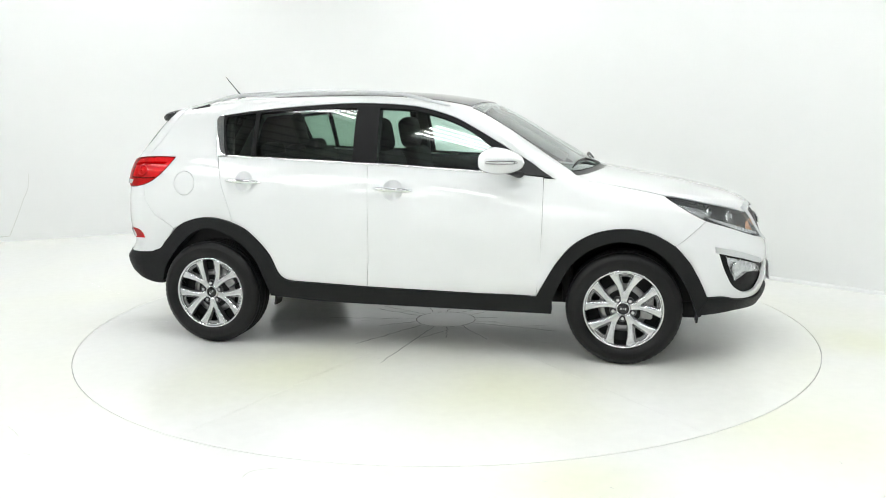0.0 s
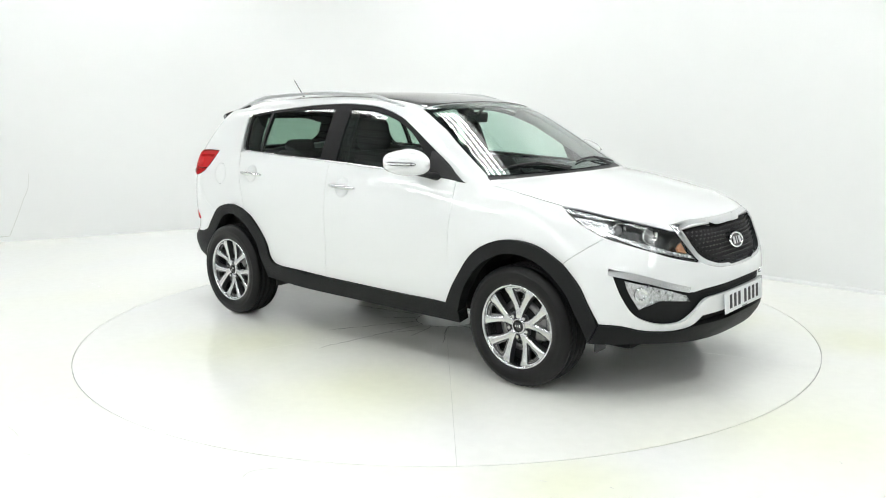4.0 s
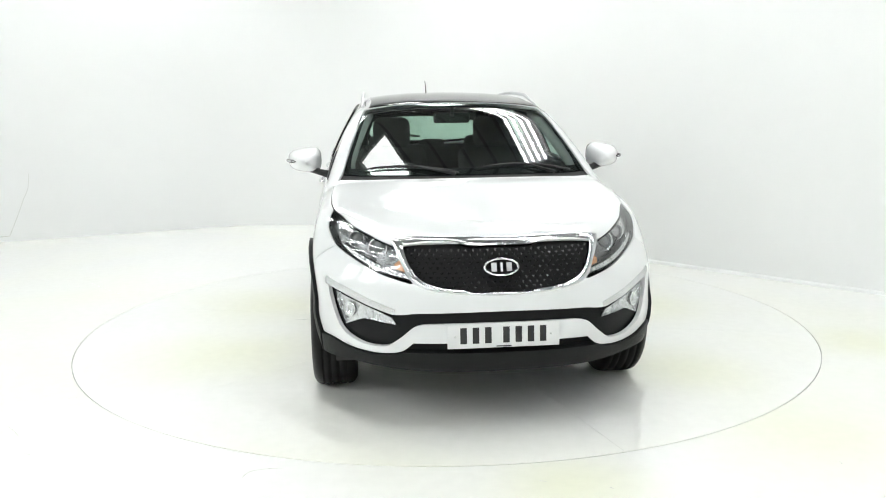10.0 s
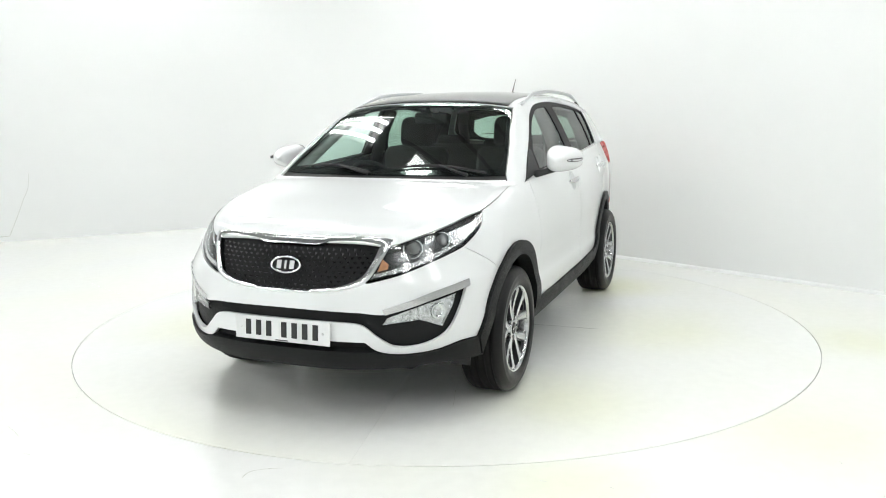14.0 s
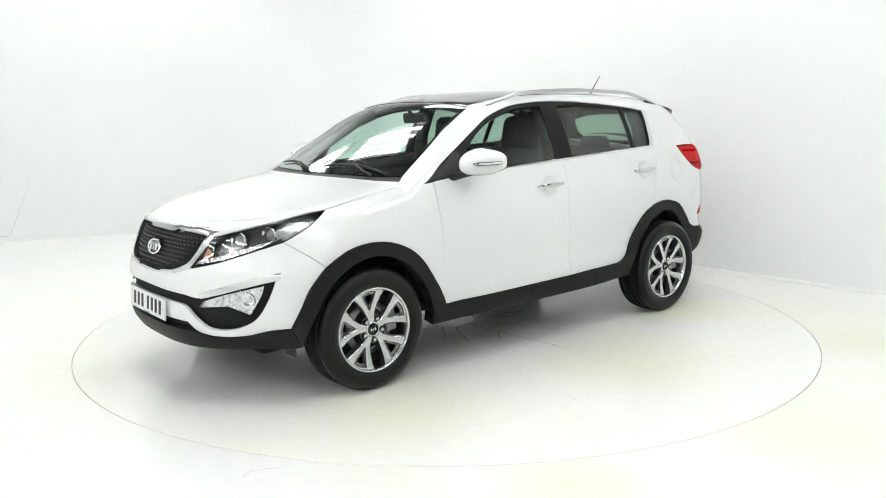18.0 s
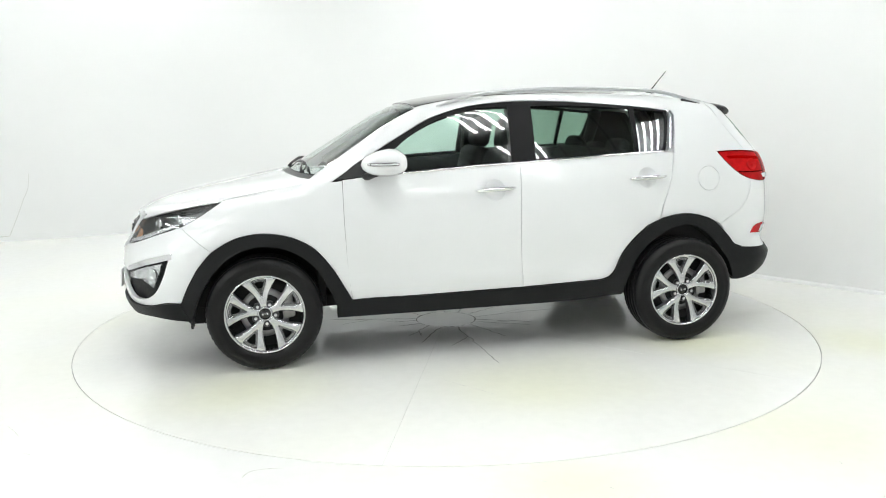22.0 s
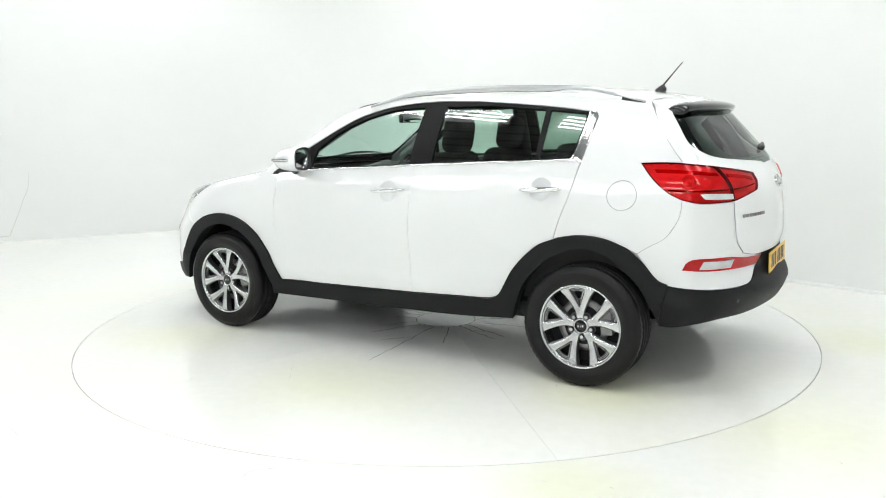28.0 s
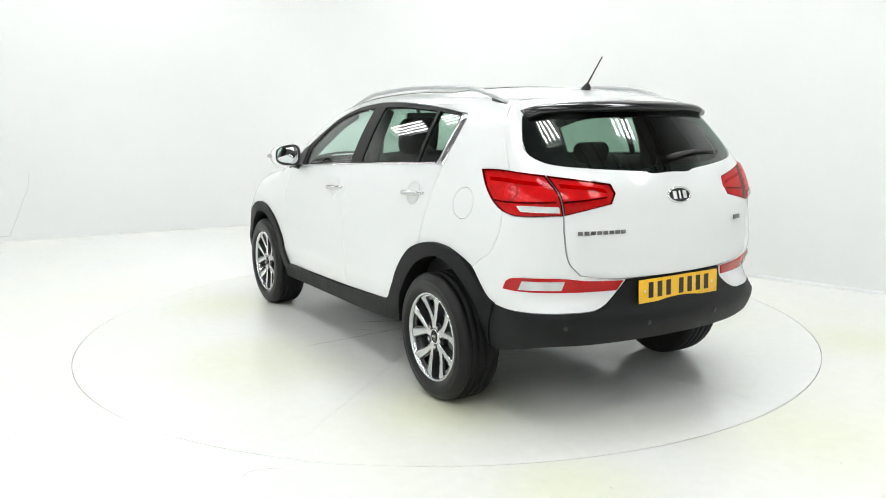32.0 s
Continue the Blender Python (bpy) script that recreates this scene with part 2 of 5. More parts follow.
# ---- the studio ----
def smooth_path(points, n=10, closed=False):
    p = [np.array(q, float) for q in points]
    out = []
    m = len(p)
    for i in range(m if closed else m - 1):
        a, b = p[i], p[(i + 1) % m]
        a0 = p[i - 1] if (i or closed) else a
        b1 = p[(i + 2) % m] if (closed or i + 2 < m) else b
        for k in range(n):
            t = k / n
            out.append(0.5 * (2 * a + (b - a0) * t + (2 * a0 - 5 * a + 4 * b - b1) * t * t + (3 * a - a0 - 3 * b + b1) * t**3))
    if not closed:
        out.append(p[-1])
    return out


CEIL = 4.6
RIB_TURN = -50.0


def studio():
    # right-hand wall meets the floor in a sharp joint, the back and left sweep up in a cove
    right = [(6.6, -4.5), (6.6, 0.8), (6.2, 3.2), (5.3, 4.47), (3.53, 6.30), (1.62, 8.27), (0.3, 9.63)]
    plan = smooth_path(right, 6)
    bends = smooth_path([(0.3, 9.63), (-0.5, 10.33), (-1.5, 10.80), (-2.75, 10.82), (-4.4, 10.05), (-6.4, 9.0), (-8.2, 7.0), (-8.8, 4.0), (-8.8, -4.5)], 10)
    def ribbon(name, path, cove, label):
        verts, faces = [], []
        prof = [(0.0, 0.0)] if cove == 0 else [(cove * (math.cos(a) - 1) * -1 - cove, cove * (1 - math.sin(a))) for a in np.linspace(math.pi / 2, 0, 8)]
        prof = prof + [(0.0, z) for z in np.linspace(max(cove, 0.0) + 0.3, CEIL, 5)]
        k = len(prof)
        for i, p in enumerate(path):
            d = path[min(i + 1, len(path) - 1)] - path[max(i - 1, 0)]
            nrm = np.array([d[1], -d[0]]) / np.hypot(*d)   # outward
            for s, z in prof:
                q = p + nrm * s
                verts.append((q[0], q[1], z))
            for s, z in ((0.2, CEIL), (0.2, 0.0)):
                q = p + nrm * s
                verts.append((q[0], q[1], z))
        k += 2
        for i in range(len(path) - 1):
            for j in range(k - 1):
                faces.append((i * k + j, i * k + j + 1, (i + 1) * k + j + 1, (i + 1) * k + j))
        ob = link_mesh(name, verts, faces, WALL_PAINT)
        return tagged(ob, label, "wall", kind="structure")
    ribbon("wall_east", plan, 0.0, "matt white studio wall meeting the floor")
    ribbon("wall_north", bends, 0.0, "matt white curved studio backdrop wall")
    bm = box_bm((15.6, 0.2, CEIL), (-1.1, -4.62, CEIL / 2))
    tagged(part("wall_south", bm, WALL_PAINT), "matt white studio wall", "wall", kind="structure")
    # skirting along the straight wall
    verts, faces = [], []
    for i, p in enumerate(plan):
        d = plan[min(i + 1, len(plan) - 1)] - plan[max(i - 1, 0)]
        nrm = np.array([-d[1], d[0]]) / np.hypot(*d)
        for s, z in ((-0.004, 0.03), (0.012, 0.026), (0.02, 0.0)):
            q = p + nrm * s
            verts.append((q[0], q[1], z))
    for i in range(len(plan) - 1):
        for j in range(2):
            faces.append((i * 3 + j, i * 3 + j + 1, i * 3 + j + 4, i * 3 + j + 3))
    tagged(link_mesh("baseboard", verts, faces, WALL_PAINT), "thin white skirting bead along the studio wall", "baseboard", kind="structure")
    # floor: a sheet with a round hole for the turntable
    n = 160
    verts = []
    for i in range(n):
        a = 2 * math.pi * i / n
        c, s = math.cos(a), math.sin(a)
        verts.append((TABLE[0] + (TABLE_R + 0.0026) * c, TABLE[1] + (TABLE_R + 0.0026) * s, 0))
    ring = 12.5
    for i in range(n):
        a = 2 * math.pi * i / n
        c, s = math.cos(a), math.sin(a)
        verts.append((TABLE[0] + ring * c, TABLE[1] + ring * s, 0))
    for i in range(n):
        a = 2 * math.pi * i / n
        verts.append((TABLE[0] + (TABLE_R + 0.0026) * math.cos(a), TABLE[1] + (TABLE_R + 0.0026) * math.sin(a), -0.03))
    faces = [(i, n + i, n + (i + 1) % n, (i + 1) % n) for i in range(n)]
    faces += [(i, (i + 1) % n, 2 * n + (i + 1) % n, 2 * n + i) for i in range(n)]
    tagged(link_mesh("floor", verts, faces, FLOOR_PAINT, smooth=False), "white painted studio floor with faint yellow stains", "floor", kind="structure")
    bm = bmesh.new()
    bmesh.ops.create_circle(bm, cap_ends=True, segments=96, radius=3.0)
    bmesh.ops.translate(bm, vec=(TABLE[0], TABLE[1], -0.008), verts=bm.verts)
    tagged(part("floor_pit", bm, GAP), "dusty pit under the turntable", "floor", kind="structure")
    # ceiling with ribs
    bm = box_bm((17, 18, 0.12), (-1.0, 3.6, CEIL + 0.06))
    sheets = len(bm.faces)
    turn = radians(RIB_TURN)
    for i in range(-19, 20):
        m = Matrix.Translation((-1.0 - 0.42 * i * math.sin(turn), 3.6 + 0.42 * i * math.cos(turn), CEIL - 0.02)) @ Matrix.Rotation(turn, 4, "Z")
        length = 15.0 - 0.45 * abs(i)
        bmesh.ops.create_cube(bm, size=1.0, matrix=m @ Matrix.Diagonal((length, 0.04, 0.04, 1)))
    bm.faces.ensure_lookup_table()
    for f in bm.faces[sheets:]:
        f.material_index = 1
    roof = part("ceiling", bm, CEILING_PAINT, smooth=False)
    roof.data.materials.append(CEILING_RIB)
    tagged(roof, "grey sheeted studio ceiling with dark ribs", "ceiling", kind="structure")


LAMP_Z = 4.0


def light_fixture():
    """A hanging batten of four parallel fluorescent tubes, along x."""
    root = new("light_fixture")
    part("housing", box_bm((1.66, 0.56, 0.05), (0, 0, 0.07), 0.01), FIXTURE_STEEL, root)
    for y in (-0.285, 0.285):
        part("side_reflector", box_bm((1.66, 0.008, 0.175), (0, y, 0.005), 0.002), FIXTURE_STEEL, root)
    for x in (-0.834, 0.834):
        part("end_plate", box_bm((0.008, 0.578, 0.175), (x, 0, 0.005), 0.002), FIXTURE_STEEL, root)
    for i in range(4):
        y = -0.195 + 0.13 * i
        v, f = tube_mesh([(-0.78, y, 0.0), (0.78, y, 0.0)], 0.024, 10)
        link_mesh("tube", v, f, TUBE, root)
        for s in (-1, 1):
            part("socket", box_bm((0.03, 0.03, 0.07), (s * 0.8, y, 0.02), 0.004), FIXTURE, root)
    for s in (-1, 1):
        v, f = tube_mesh([(s * 0.6, 0, 0.09), (s * 0.6, 0, CEIL - LAMP_Z)], 0.004, 6)
        link_mesh("hanger", v, f, STEEL, root)
    return tagged(root, "hanging grey batten with four glowing tubes", "light fixture", group="studio ceiling lights")


def light_panel():
    """A square panel with a glowing diffuser, hung among the battens over the turntable."""
    root = new("ceiling_lamp")
    part("housing", box_bm((0.66, 0.54, 0.06), (0, 0, 0.035), 0.01), FIXTURE, root)
    part("diffuser", box_bm((0.58, 0.46, 0.012), (0, 0, 0), 0.004), DIFFUSER, root, "glowing white diffuser")
    for dx in (-1, 1):
        v, f = tube_mesh([(dx * 0.3, 0, 0.06), (dx * 0.3, 0, CEIL - LAMP_Z)], 0.004, 6)
        link_mesh("hanger", v, f, STEEL, root)
    return tagged(root, "square hanging lamp with a glowing white diffuser", "lamp")


studio()
lamp = light_fixture()
ALONG, ACROSS = Vector((0.588, -0.809)), Vector((0.809, 0.588))
LAMP_TURN = -54.0
# rows at -2.6, -4.0 and -5.4 are added, unseen, to brighten the left walls
SPOTS = [ALONG * (-0.45 - 2.3 * i) + ACROSS * v for v, i0, i1 in ((5.05, 0, 4), (3.15, -1, 5), (1.2, -1, 5), (-2.6, -1, 4), (-4.0, -1, 4), (-5.4, 0, 3)) for i in range(i0, i1) if (v, i) != (3.15, 2)]
lamp.matrix_basis = pose(*SPOTS[0], LAMP_Z, 0, 0, LAMP_TURN)
for spot in SPOTS[1:]:
    copy_thing(lamp, pose(*spot, LAMP_Z, 0, 0, LAMP_TURN))


light_panel().matrix_basis = pose(*(ALONG * -5.3 + ACROSS * 2.86), LAMP_Z, 0, 0, LAMP_TURN)


# ---- turntable ----
def ribbon_mesh(path, width, z=0.0015):
    """A flat hairline strip along a path on the floor."""
    verts, faces = [], []
    for i, p in enumerate(path):
        p = np.array(p, float)
        d = np.array(path[min(i + 1, len(path) - 1)], float) - np.array(path[max(i - 1, 0)], float)
        n = np.array([-d[1], d[0]]) / max(np.hypot(*d), 1e-9)
        w = width * (0.6 + 0.8 * random.random()) * (0.3 if i in (0, len(path) - 1) else 1)
        verts += [(*(p + n * w / 2), z), (*(p - n * w / 2), z)]
    for i in range(len(path) - 1):
        faces.append((2 * i + 1, 2 * i + 3, 2 * i + 2, 2 * i))
    return verts, faces


def jag(a, b, n, amount):
    a, b = np.array(a, float), np.array(b, float)
    d = b - a
    nrm = np.array([-d[1], d[0]]) / np.hypot(*d)
    return [a + d * t + nrm * random.uniform(-amount, amount) * (0 if t in (0.0, 1.0) else 1) for t in np.linspace(0, 1, n)]


def turntable():
    """Six sectors round a hub disc, with hairline cracks from the hub outwards."""
    root = new("turntable")
    r0, r1, gap = 0.215, TABLE_R - 0.0026, 0.0005
    v, f = [(0, 0, 0)], []
    for r, z in ((r0 - 0.004, 0.0), (r0 - 0.004, -0.02)):
        v += [(r * math.cos(2 * math.pi * i / 48), r * math.sin(2 * math.pi * i / 48), z) for i in range(48)]
    f = [(0, 1 + i, 1 + (i + 1) % 48) for i in range(48)] + [(1 + i, 49 + i, 49 + (i + 1) % 48, 1 + (i + 1) % 48) for i in range(48)]
    link_mesh("hub_disc", v, f, TABLE_PAINT, root, smooth=False)
    n = 30
    for s in range(6):
        a0, a1 = radians(12 + 60 * s), radians(72 + 60 * s)
        verts, faces = [], []
        for r in (r0, 0.9, 1.7, r1):
            e = gap / r
            for i in range(n + 1):
                a = a0 + e + (a1 - a0 - 2 * e) * i / n
                verts.append((r * math.cos(a), r * math.sin(a), 0))
        m = n + 1
        for k in range(3):
            for i in range(n):
                faces.append((k * m + i, (k + 1) * m + i, (k + 1) * m + i + 1, k * m + i + 1))
        edge = [k * m for k in range(4)] + [3 * m + i for i in range(1, m)] + [k * m + n for k in (2, 1, 0)] + [i for i in range(n - 1, 0, -1)]
        o = len(verts)
        verts += [(verts[i][0], verts[i][1], -0.022) for i in edge]
        for j in range(len(edge)):
            q = (j + 1) % len(edge)
            faces.append((edge[j], o + j, o + q, edge[q]))
        link_mesh("deck_sector", verts, faces, TABLE_PAINT, root, smooth=False)
    rnd = random.Random(4)
    for k in range(15):
        t = 2 * math.pi * (k + rnd.uniform(-0.3, 0.3)) / 15
        st, en = 0.215, rnd.choice((0.38, 0.5, 0.62, 0.85, 1.1))
        t2 = t + rnd.uniform(-0.12, 0.12)
        line = jag((st * math.cos(t), st * math.sin(t)), (en * math.cos(t2), en * math.sin(t2)), int(6 + en * 16), 0.010)
        v, f = ribbon_mesh(line, rnd.uniform(0.0045, 0.0085))
        link_mesh("crack", v, f, CRACK, root, smooth=False)
        # some cracks fork part of the way out
        if k % 2:
            continue
        mid = line[len(line) // rnd.choice((2, 3))]
        t3, ln = t2 + rnd.choice((-1, 1)) * rnd.uniform(0.3, 0.8), rnd.uniform(0.08, 0.28)
        v, f = ribbon_mesh(jag(mid, (mid[0] + ln * math.cos(t3), mid[1] + ln * math.sin(t3)), 7, 0.008), 0.0042)
        link_mesh("crack", v, f, CRACK, root, smooth=False)
    # short scratches and tyre scuffs further out
    for x, y, d, ln in ((0.62, -0.55, 0.4, 0.10), (0.86, -0.52, 2.7, 0.34), (-0.32, -1.02, 1.2, 0.05), (-0.28, -1.02, 1.2, 0.05), (-0.24, -1.02, 1.2, 0.05), (-0.20, -1.02, 1.2, 0.05), (1.35, 0.60, 0.3, 0.30), (-1.2, 0.75, 1.9, 0.25), (0.3, 1.3, 2.2, 0.4), (-0.9, -1.2, 0.9, 0.12), (-1.7, -0.3, 2.9, 0.2)):
        v, f = ribbon_mesh(jag((x, y), (x + ln * math.cos(d), y + ln * math.sin(d)), 6, 0.005), 0.0035)
        link_mesh("scratch", v, f, SCUFF, root, smooth=False)
    for k in range(30):
        a = 2 * math.pi * k / 30
        if rnd.random() < 0.75:
            r = 0.213
            v, f = ribbon_mesh([(r * math.cos(a + t), r * math.sin(a + t)) for t in np.linspace(0, 0.21, 4)], rnd.uniform(0.005, 0.012), 0.0012)
            link_mesh("hub_joint", v, f, CRACK, root, smooth=False)
    return tagged(root, "round white painted turntable in six cracked sectors, flush with the floor", "turntable")


def marks():
    """Hairline scuffs on the floor and a cracked joint in the backdrop wall."""
    rnd = random.Random(8)
    lines = [[(-2.01, 4.13), (-1.98, 4.15), (-1.955, 4.157)], [(-1.51, 3.585), (-1.49, 3.59)], [(-0.845, 3.15), (-0.825, 3.21), (-0.76, 3.235), (-0.69, 3.242)],
             [(0.38, 3.095), (0.41, 3.085)], [(0.655, 3.03), (0.668, 3.015)], [(-3.20, 7.19), (-3.07, 7.04), (-2.90, 6.86), (-2.64, 6.59)], [(-2.35, 4.767), (-2.335, 4.77)], [(-2.13, 3.75), (-2.07, 3.69), (-2.01, 3.62)],
             [(2.56, 5.10), (2.59, 5.12), (2.61, 5.09)]]
    for _ in range(14):
        a, r = rnd.uniform(0, 6.28), rnd.uniform(2.6, 3.4)
        x, y, d = TABLE[0] + r * math.cos(a), TABLE[1] + r * math.sin(a), rnd.uniform(0, 6.28)
        s = rnd.uniform(0.01, 0.05)
        lines.append([(x, y), (x + s * math.cos(d), y + s * math.sin(d)), (x + 1.8 * s * math.cos(d + 0.3), y + 1.8 * s * math.sin(d + 0.3))])
    verts, faces = [], []
    for ln in lines:
        v, f = ribbon_mesh(smooth_path(ln, 4), 0.004, 0.001)
        faces += [tuple(i + len(verts) for i in q) for q in f]
        verts += v
    tagged(link_mesh("floor_scuffs", verts, faces, SCUFF, smooth=False), "faint grey scuffs and chips on the white floor", "scuffs", kind="stuff")
    path = [(-4.958, 9.735, 0.82), (-4.975, 9.724, 0.64), (-5.040, 9.698, 0.49), (-5.090, 9.678, 0.353), (-5.203, 9.631, 0.075), (-5.45, 9.53, 0.062)]
    v, f = tube_mesh(path, [0.0012, 0.0018, 0.0022, 0.0022, 0.0035, 0.003], 4)
    tagged(link_mesh("wall_crack", v, f, SCUFF), "thin grey crack in the white backdrop wall", "crack", kind="structure")


marks()
TT = turntable()
TT.matrix_basis = pose(*TABLE, 0)


# ---- the car's skin: a smooth field whose zero surface is the body ----
def table(knots):
    """A finely sampled smooth curve through the knots, for quick look-up."""
    x = np.linspace(-3.2, 3.2, 6401)
    return x, spline(knots, x)


def at(tab, x):
    return np.interp(x, tab[0], tab[1])


# car space: x forward from the middle of the wheelbase, y to its left, z up from the ground
BELT = [(1.3, 1.045), (0.88, 1.082), (0.55, 1.116), (-0.26, 1.163), (-1.18, 1.209), (-1.9, 1.235)]
FLANK = [(0.20, 0.835), (0.34, 0.862), (0.43, 0.880), (0.485, 0.886), (0.54, 0.882), (0.64, 0.887), (0.78, 0.894), (0.95, 0.880), (1.08, 0.848), (1.163, 0.815), (1.23, 0.787), (1.30, 0.7545), (1.37, 0.7180), (1.44, 0.6776), (1.50, 0.640), (1.62, 0.560)]
PLAN = [(2.3, -0.16), (2.0, -0.085), (1.75, -0.030), (1.45, -0.004), (0.9, 0.0), (0.0, 0.0), (-0.6, -0.004), (-1.2, -0.034), (-1.6, -0.076), (-2.0, -0.115), (-2.3, -0.19)]
HOOD = [(2.14, 0.865), (2.0, 0.925), (1.8, 0.978), (1.5, 1.040), (1.2, 1.098), (0.95, 1.130)]
ROOF = [(0.7, 1.47), (0.42, 1.535), (0.1, 1.588), (-0.4, 1.617), (-0.9, 1.614), (-1.4, 1.588), (-1.75, 1.535), (-2.1, 1.46)]
NOSE = [(0.22, 2.10), (0.32, 2.17), (0.42, 2.20), (0.55, 2.20), (0.65, 2.19), (0.764, 2.152), (0.86, 2.118), (0.92, 2.082), (1.0, 1.965)]
TAIL = [(0.26, -2.00), (0.36, -2.11), (0.45, -2.178), (0.535, -2.195), (0.585, -2.160), (0.63, -2.142), (0.69, -2.152), (0.74, -2.168), (0.85, -2.17), (0.95, -2.16), (1.084, -2.138), (1.16, -2.10), (1.25, -2.025), (1.36, -1.924), (1.47, -1.820), (1.58, -1.713)]


T_BELT, T_FLANK, T_PLAN, T_HOOD, T_ROOF, T_NOSE, T_TAIL = (table(k) for k in (BELT, FLANK, PLAN, HOOD, ROOF, NOSE, TAIL))


def smax(a, b, k):
    return np.maximum(a, b) + np.maximum(k - np.abs(a - b), 0) ** 2 / (4 * k)


def smin(a, b, k):
    return -smax(-a, -b, k)


def field(p):
    """Positive outside the body, about zero on its skin; p is (n, 3)."""
    x, y, z = p[:, 0], np.abs(p[:, 1]), p[:, 2]
    lift = np.clip((z - 0.62) / 0.4, 0, 1)
    lift = lift * lift * (3 - 2 * lift)
    zz = z - (at(T_BELT, x) - 1.163) * lift
    side = y - (at(T_FLANK, zz) + at(T_PLAN, x))
    hood = at(T_HOOD, x) - 0.06 * y**2 - 0.03 * y**6
    screen = 1.108 + (1.165 - 0.27 * y**2 - x) * 0.597 - 0.02 * (x - 0.75) ** 2
    roof = at(T_ROOF, x) - 0.09 * y**2 - 0.12 * y**4
    top = z - smax(hood, smin(screen, roof, 0.05), 0.02)
    front = x - (at(T_NOSE, z) - (0.66 + 0.95 * np.clip(z - 0.68, 0, 0.4)) * y**3)
    rear = (at(T_TAIL, z) + 0.29 * y**2 + 0.34 * y**6) - x
    f = smax(side, top, 0.075)
    f = smax(f, front, 0.06)
    return smax(f, rear, 0.07)


def cast(start, way, far=2.6, steps=44):
    """First point at which rays from outside meet the skin; start, way are (n, 3)."""
    n = len(start)
    lo, hi = np.zeros(n), np.full(n, far)
    found = np.zeros(n, bool)
    last = np.zeros(n)
    for k in range(1, steps + 1):
        d = far * k / steps
        f = field(start + way * d)
        new_hit = (f < 0) & ~found
        lo[new_hit], hi[new_hit] = last[new_hit], d
        found |= new_hit
        last[:] = d
    for _ in range(18):
        mid = (lo + hi) / 2
        inside = field(start + way * mid[:, None]) < 0
        hi = np.where(inside, mid, hi)
        lo = np.where(inside, lo, mid)
    return start + way * ((lo + hi) / 2)[:, None]


def normal(p):
    e = 4e-3
    g = np.stack([field(p + np.eye(3)[i] * e) - field(p - np.eye(3)[i] * e) for i in range(3)], -1)
    return g / np.maximum(np.linalg.norm(g, axis=1), 1e-9)[:, None]


FRONT_AXIS, REAR_AXIS = 1.1, -1.0


def lift_side(q):
    s = np.stack([q[:, 0], np.full(len(q), 1.3), q[:, 1]], -1)
    return cast(s, np.tile([0, -1.0, 0], (len(q), 1)), 1.3)


def lift_top(q):
    s = np.stack([q[:, 0], q[:, 1], np.full(len(q), 2.2)], -1)
    return cast(s, np.tile([0, 0, -1.0], (len(q), 1)), 2.2)


def lift_round(q, axis, sign):
    a = q[:, 0]
    way = np.stack([sign * np.cos(a), np.sin(a), np.zeros(len(a))], -1)
    c = np.stack([np.full(len(a), axis), np.zeros(len(a)), q[:, 1]], -1)
    return cast(c + way * 1.6, -way, 1.6)


def lift_front(q):
    return lift_round(q, FRONT_AXIS, 1.0)


def lift_rear(q):
    return lift_round(q, REAR_AXIS, -1.0)


def drop_side(p):
    return p[:, [0, 2]]


def drop_top(p):
    return p[:, [0, 1]]


def drop_front(p):
    return np.stack([np.arctan2(p[:, 1], p[:, 0] - FRONT_AXIS), p[:, 2]], -1)


def drop_rear(p):
    return np.stack([np.arctan2(p[:, 1], -(p[:, 0] - REAR_AXIS)), p[:, 2]], -1)


VIEWS = {"side": (drop_side, lift_side), "top": (drop_top, lift_top), "front": (drop_front, lift_front), "rear": (drop_rear, lift_rear)}


def S(*pts):
    """Points of the left flank from (x, z)."""
    return [tuple(v) for v in lift_side(np.array(pts, float))]


def T(*pts):
    """Points of the upper skin from (x, y)."""
    return [tuple(v) for v in lift_top(np.array(pts, float))]


def Fr(*pts):
    """Points of the nose from (y, z)."""
    p = np.array(pts, float)
    s = np.stack([np.full(len(p), 2.6), p[:, 0], p[:, 1]], -1)
    return [tuple(v) for v in cast(s, np.tile([-1.0, 0, 0], (len(p), 1)), 2.6)]


def Rr(*pts):
    """Points of the tail from (y, z)."""
    p = np.array(pts, float)
    s = np.stack([np.full(len(p), -2.6), p[:, 0], p[:, 1]], -1)
    return [tuple(v) for v in cast(s, np.tile([1.0, 0, 0], (len(p), 1)), 2.6)]


def flip(points):
    return [(x, -y, z) for x, y, z in reversed(points)]


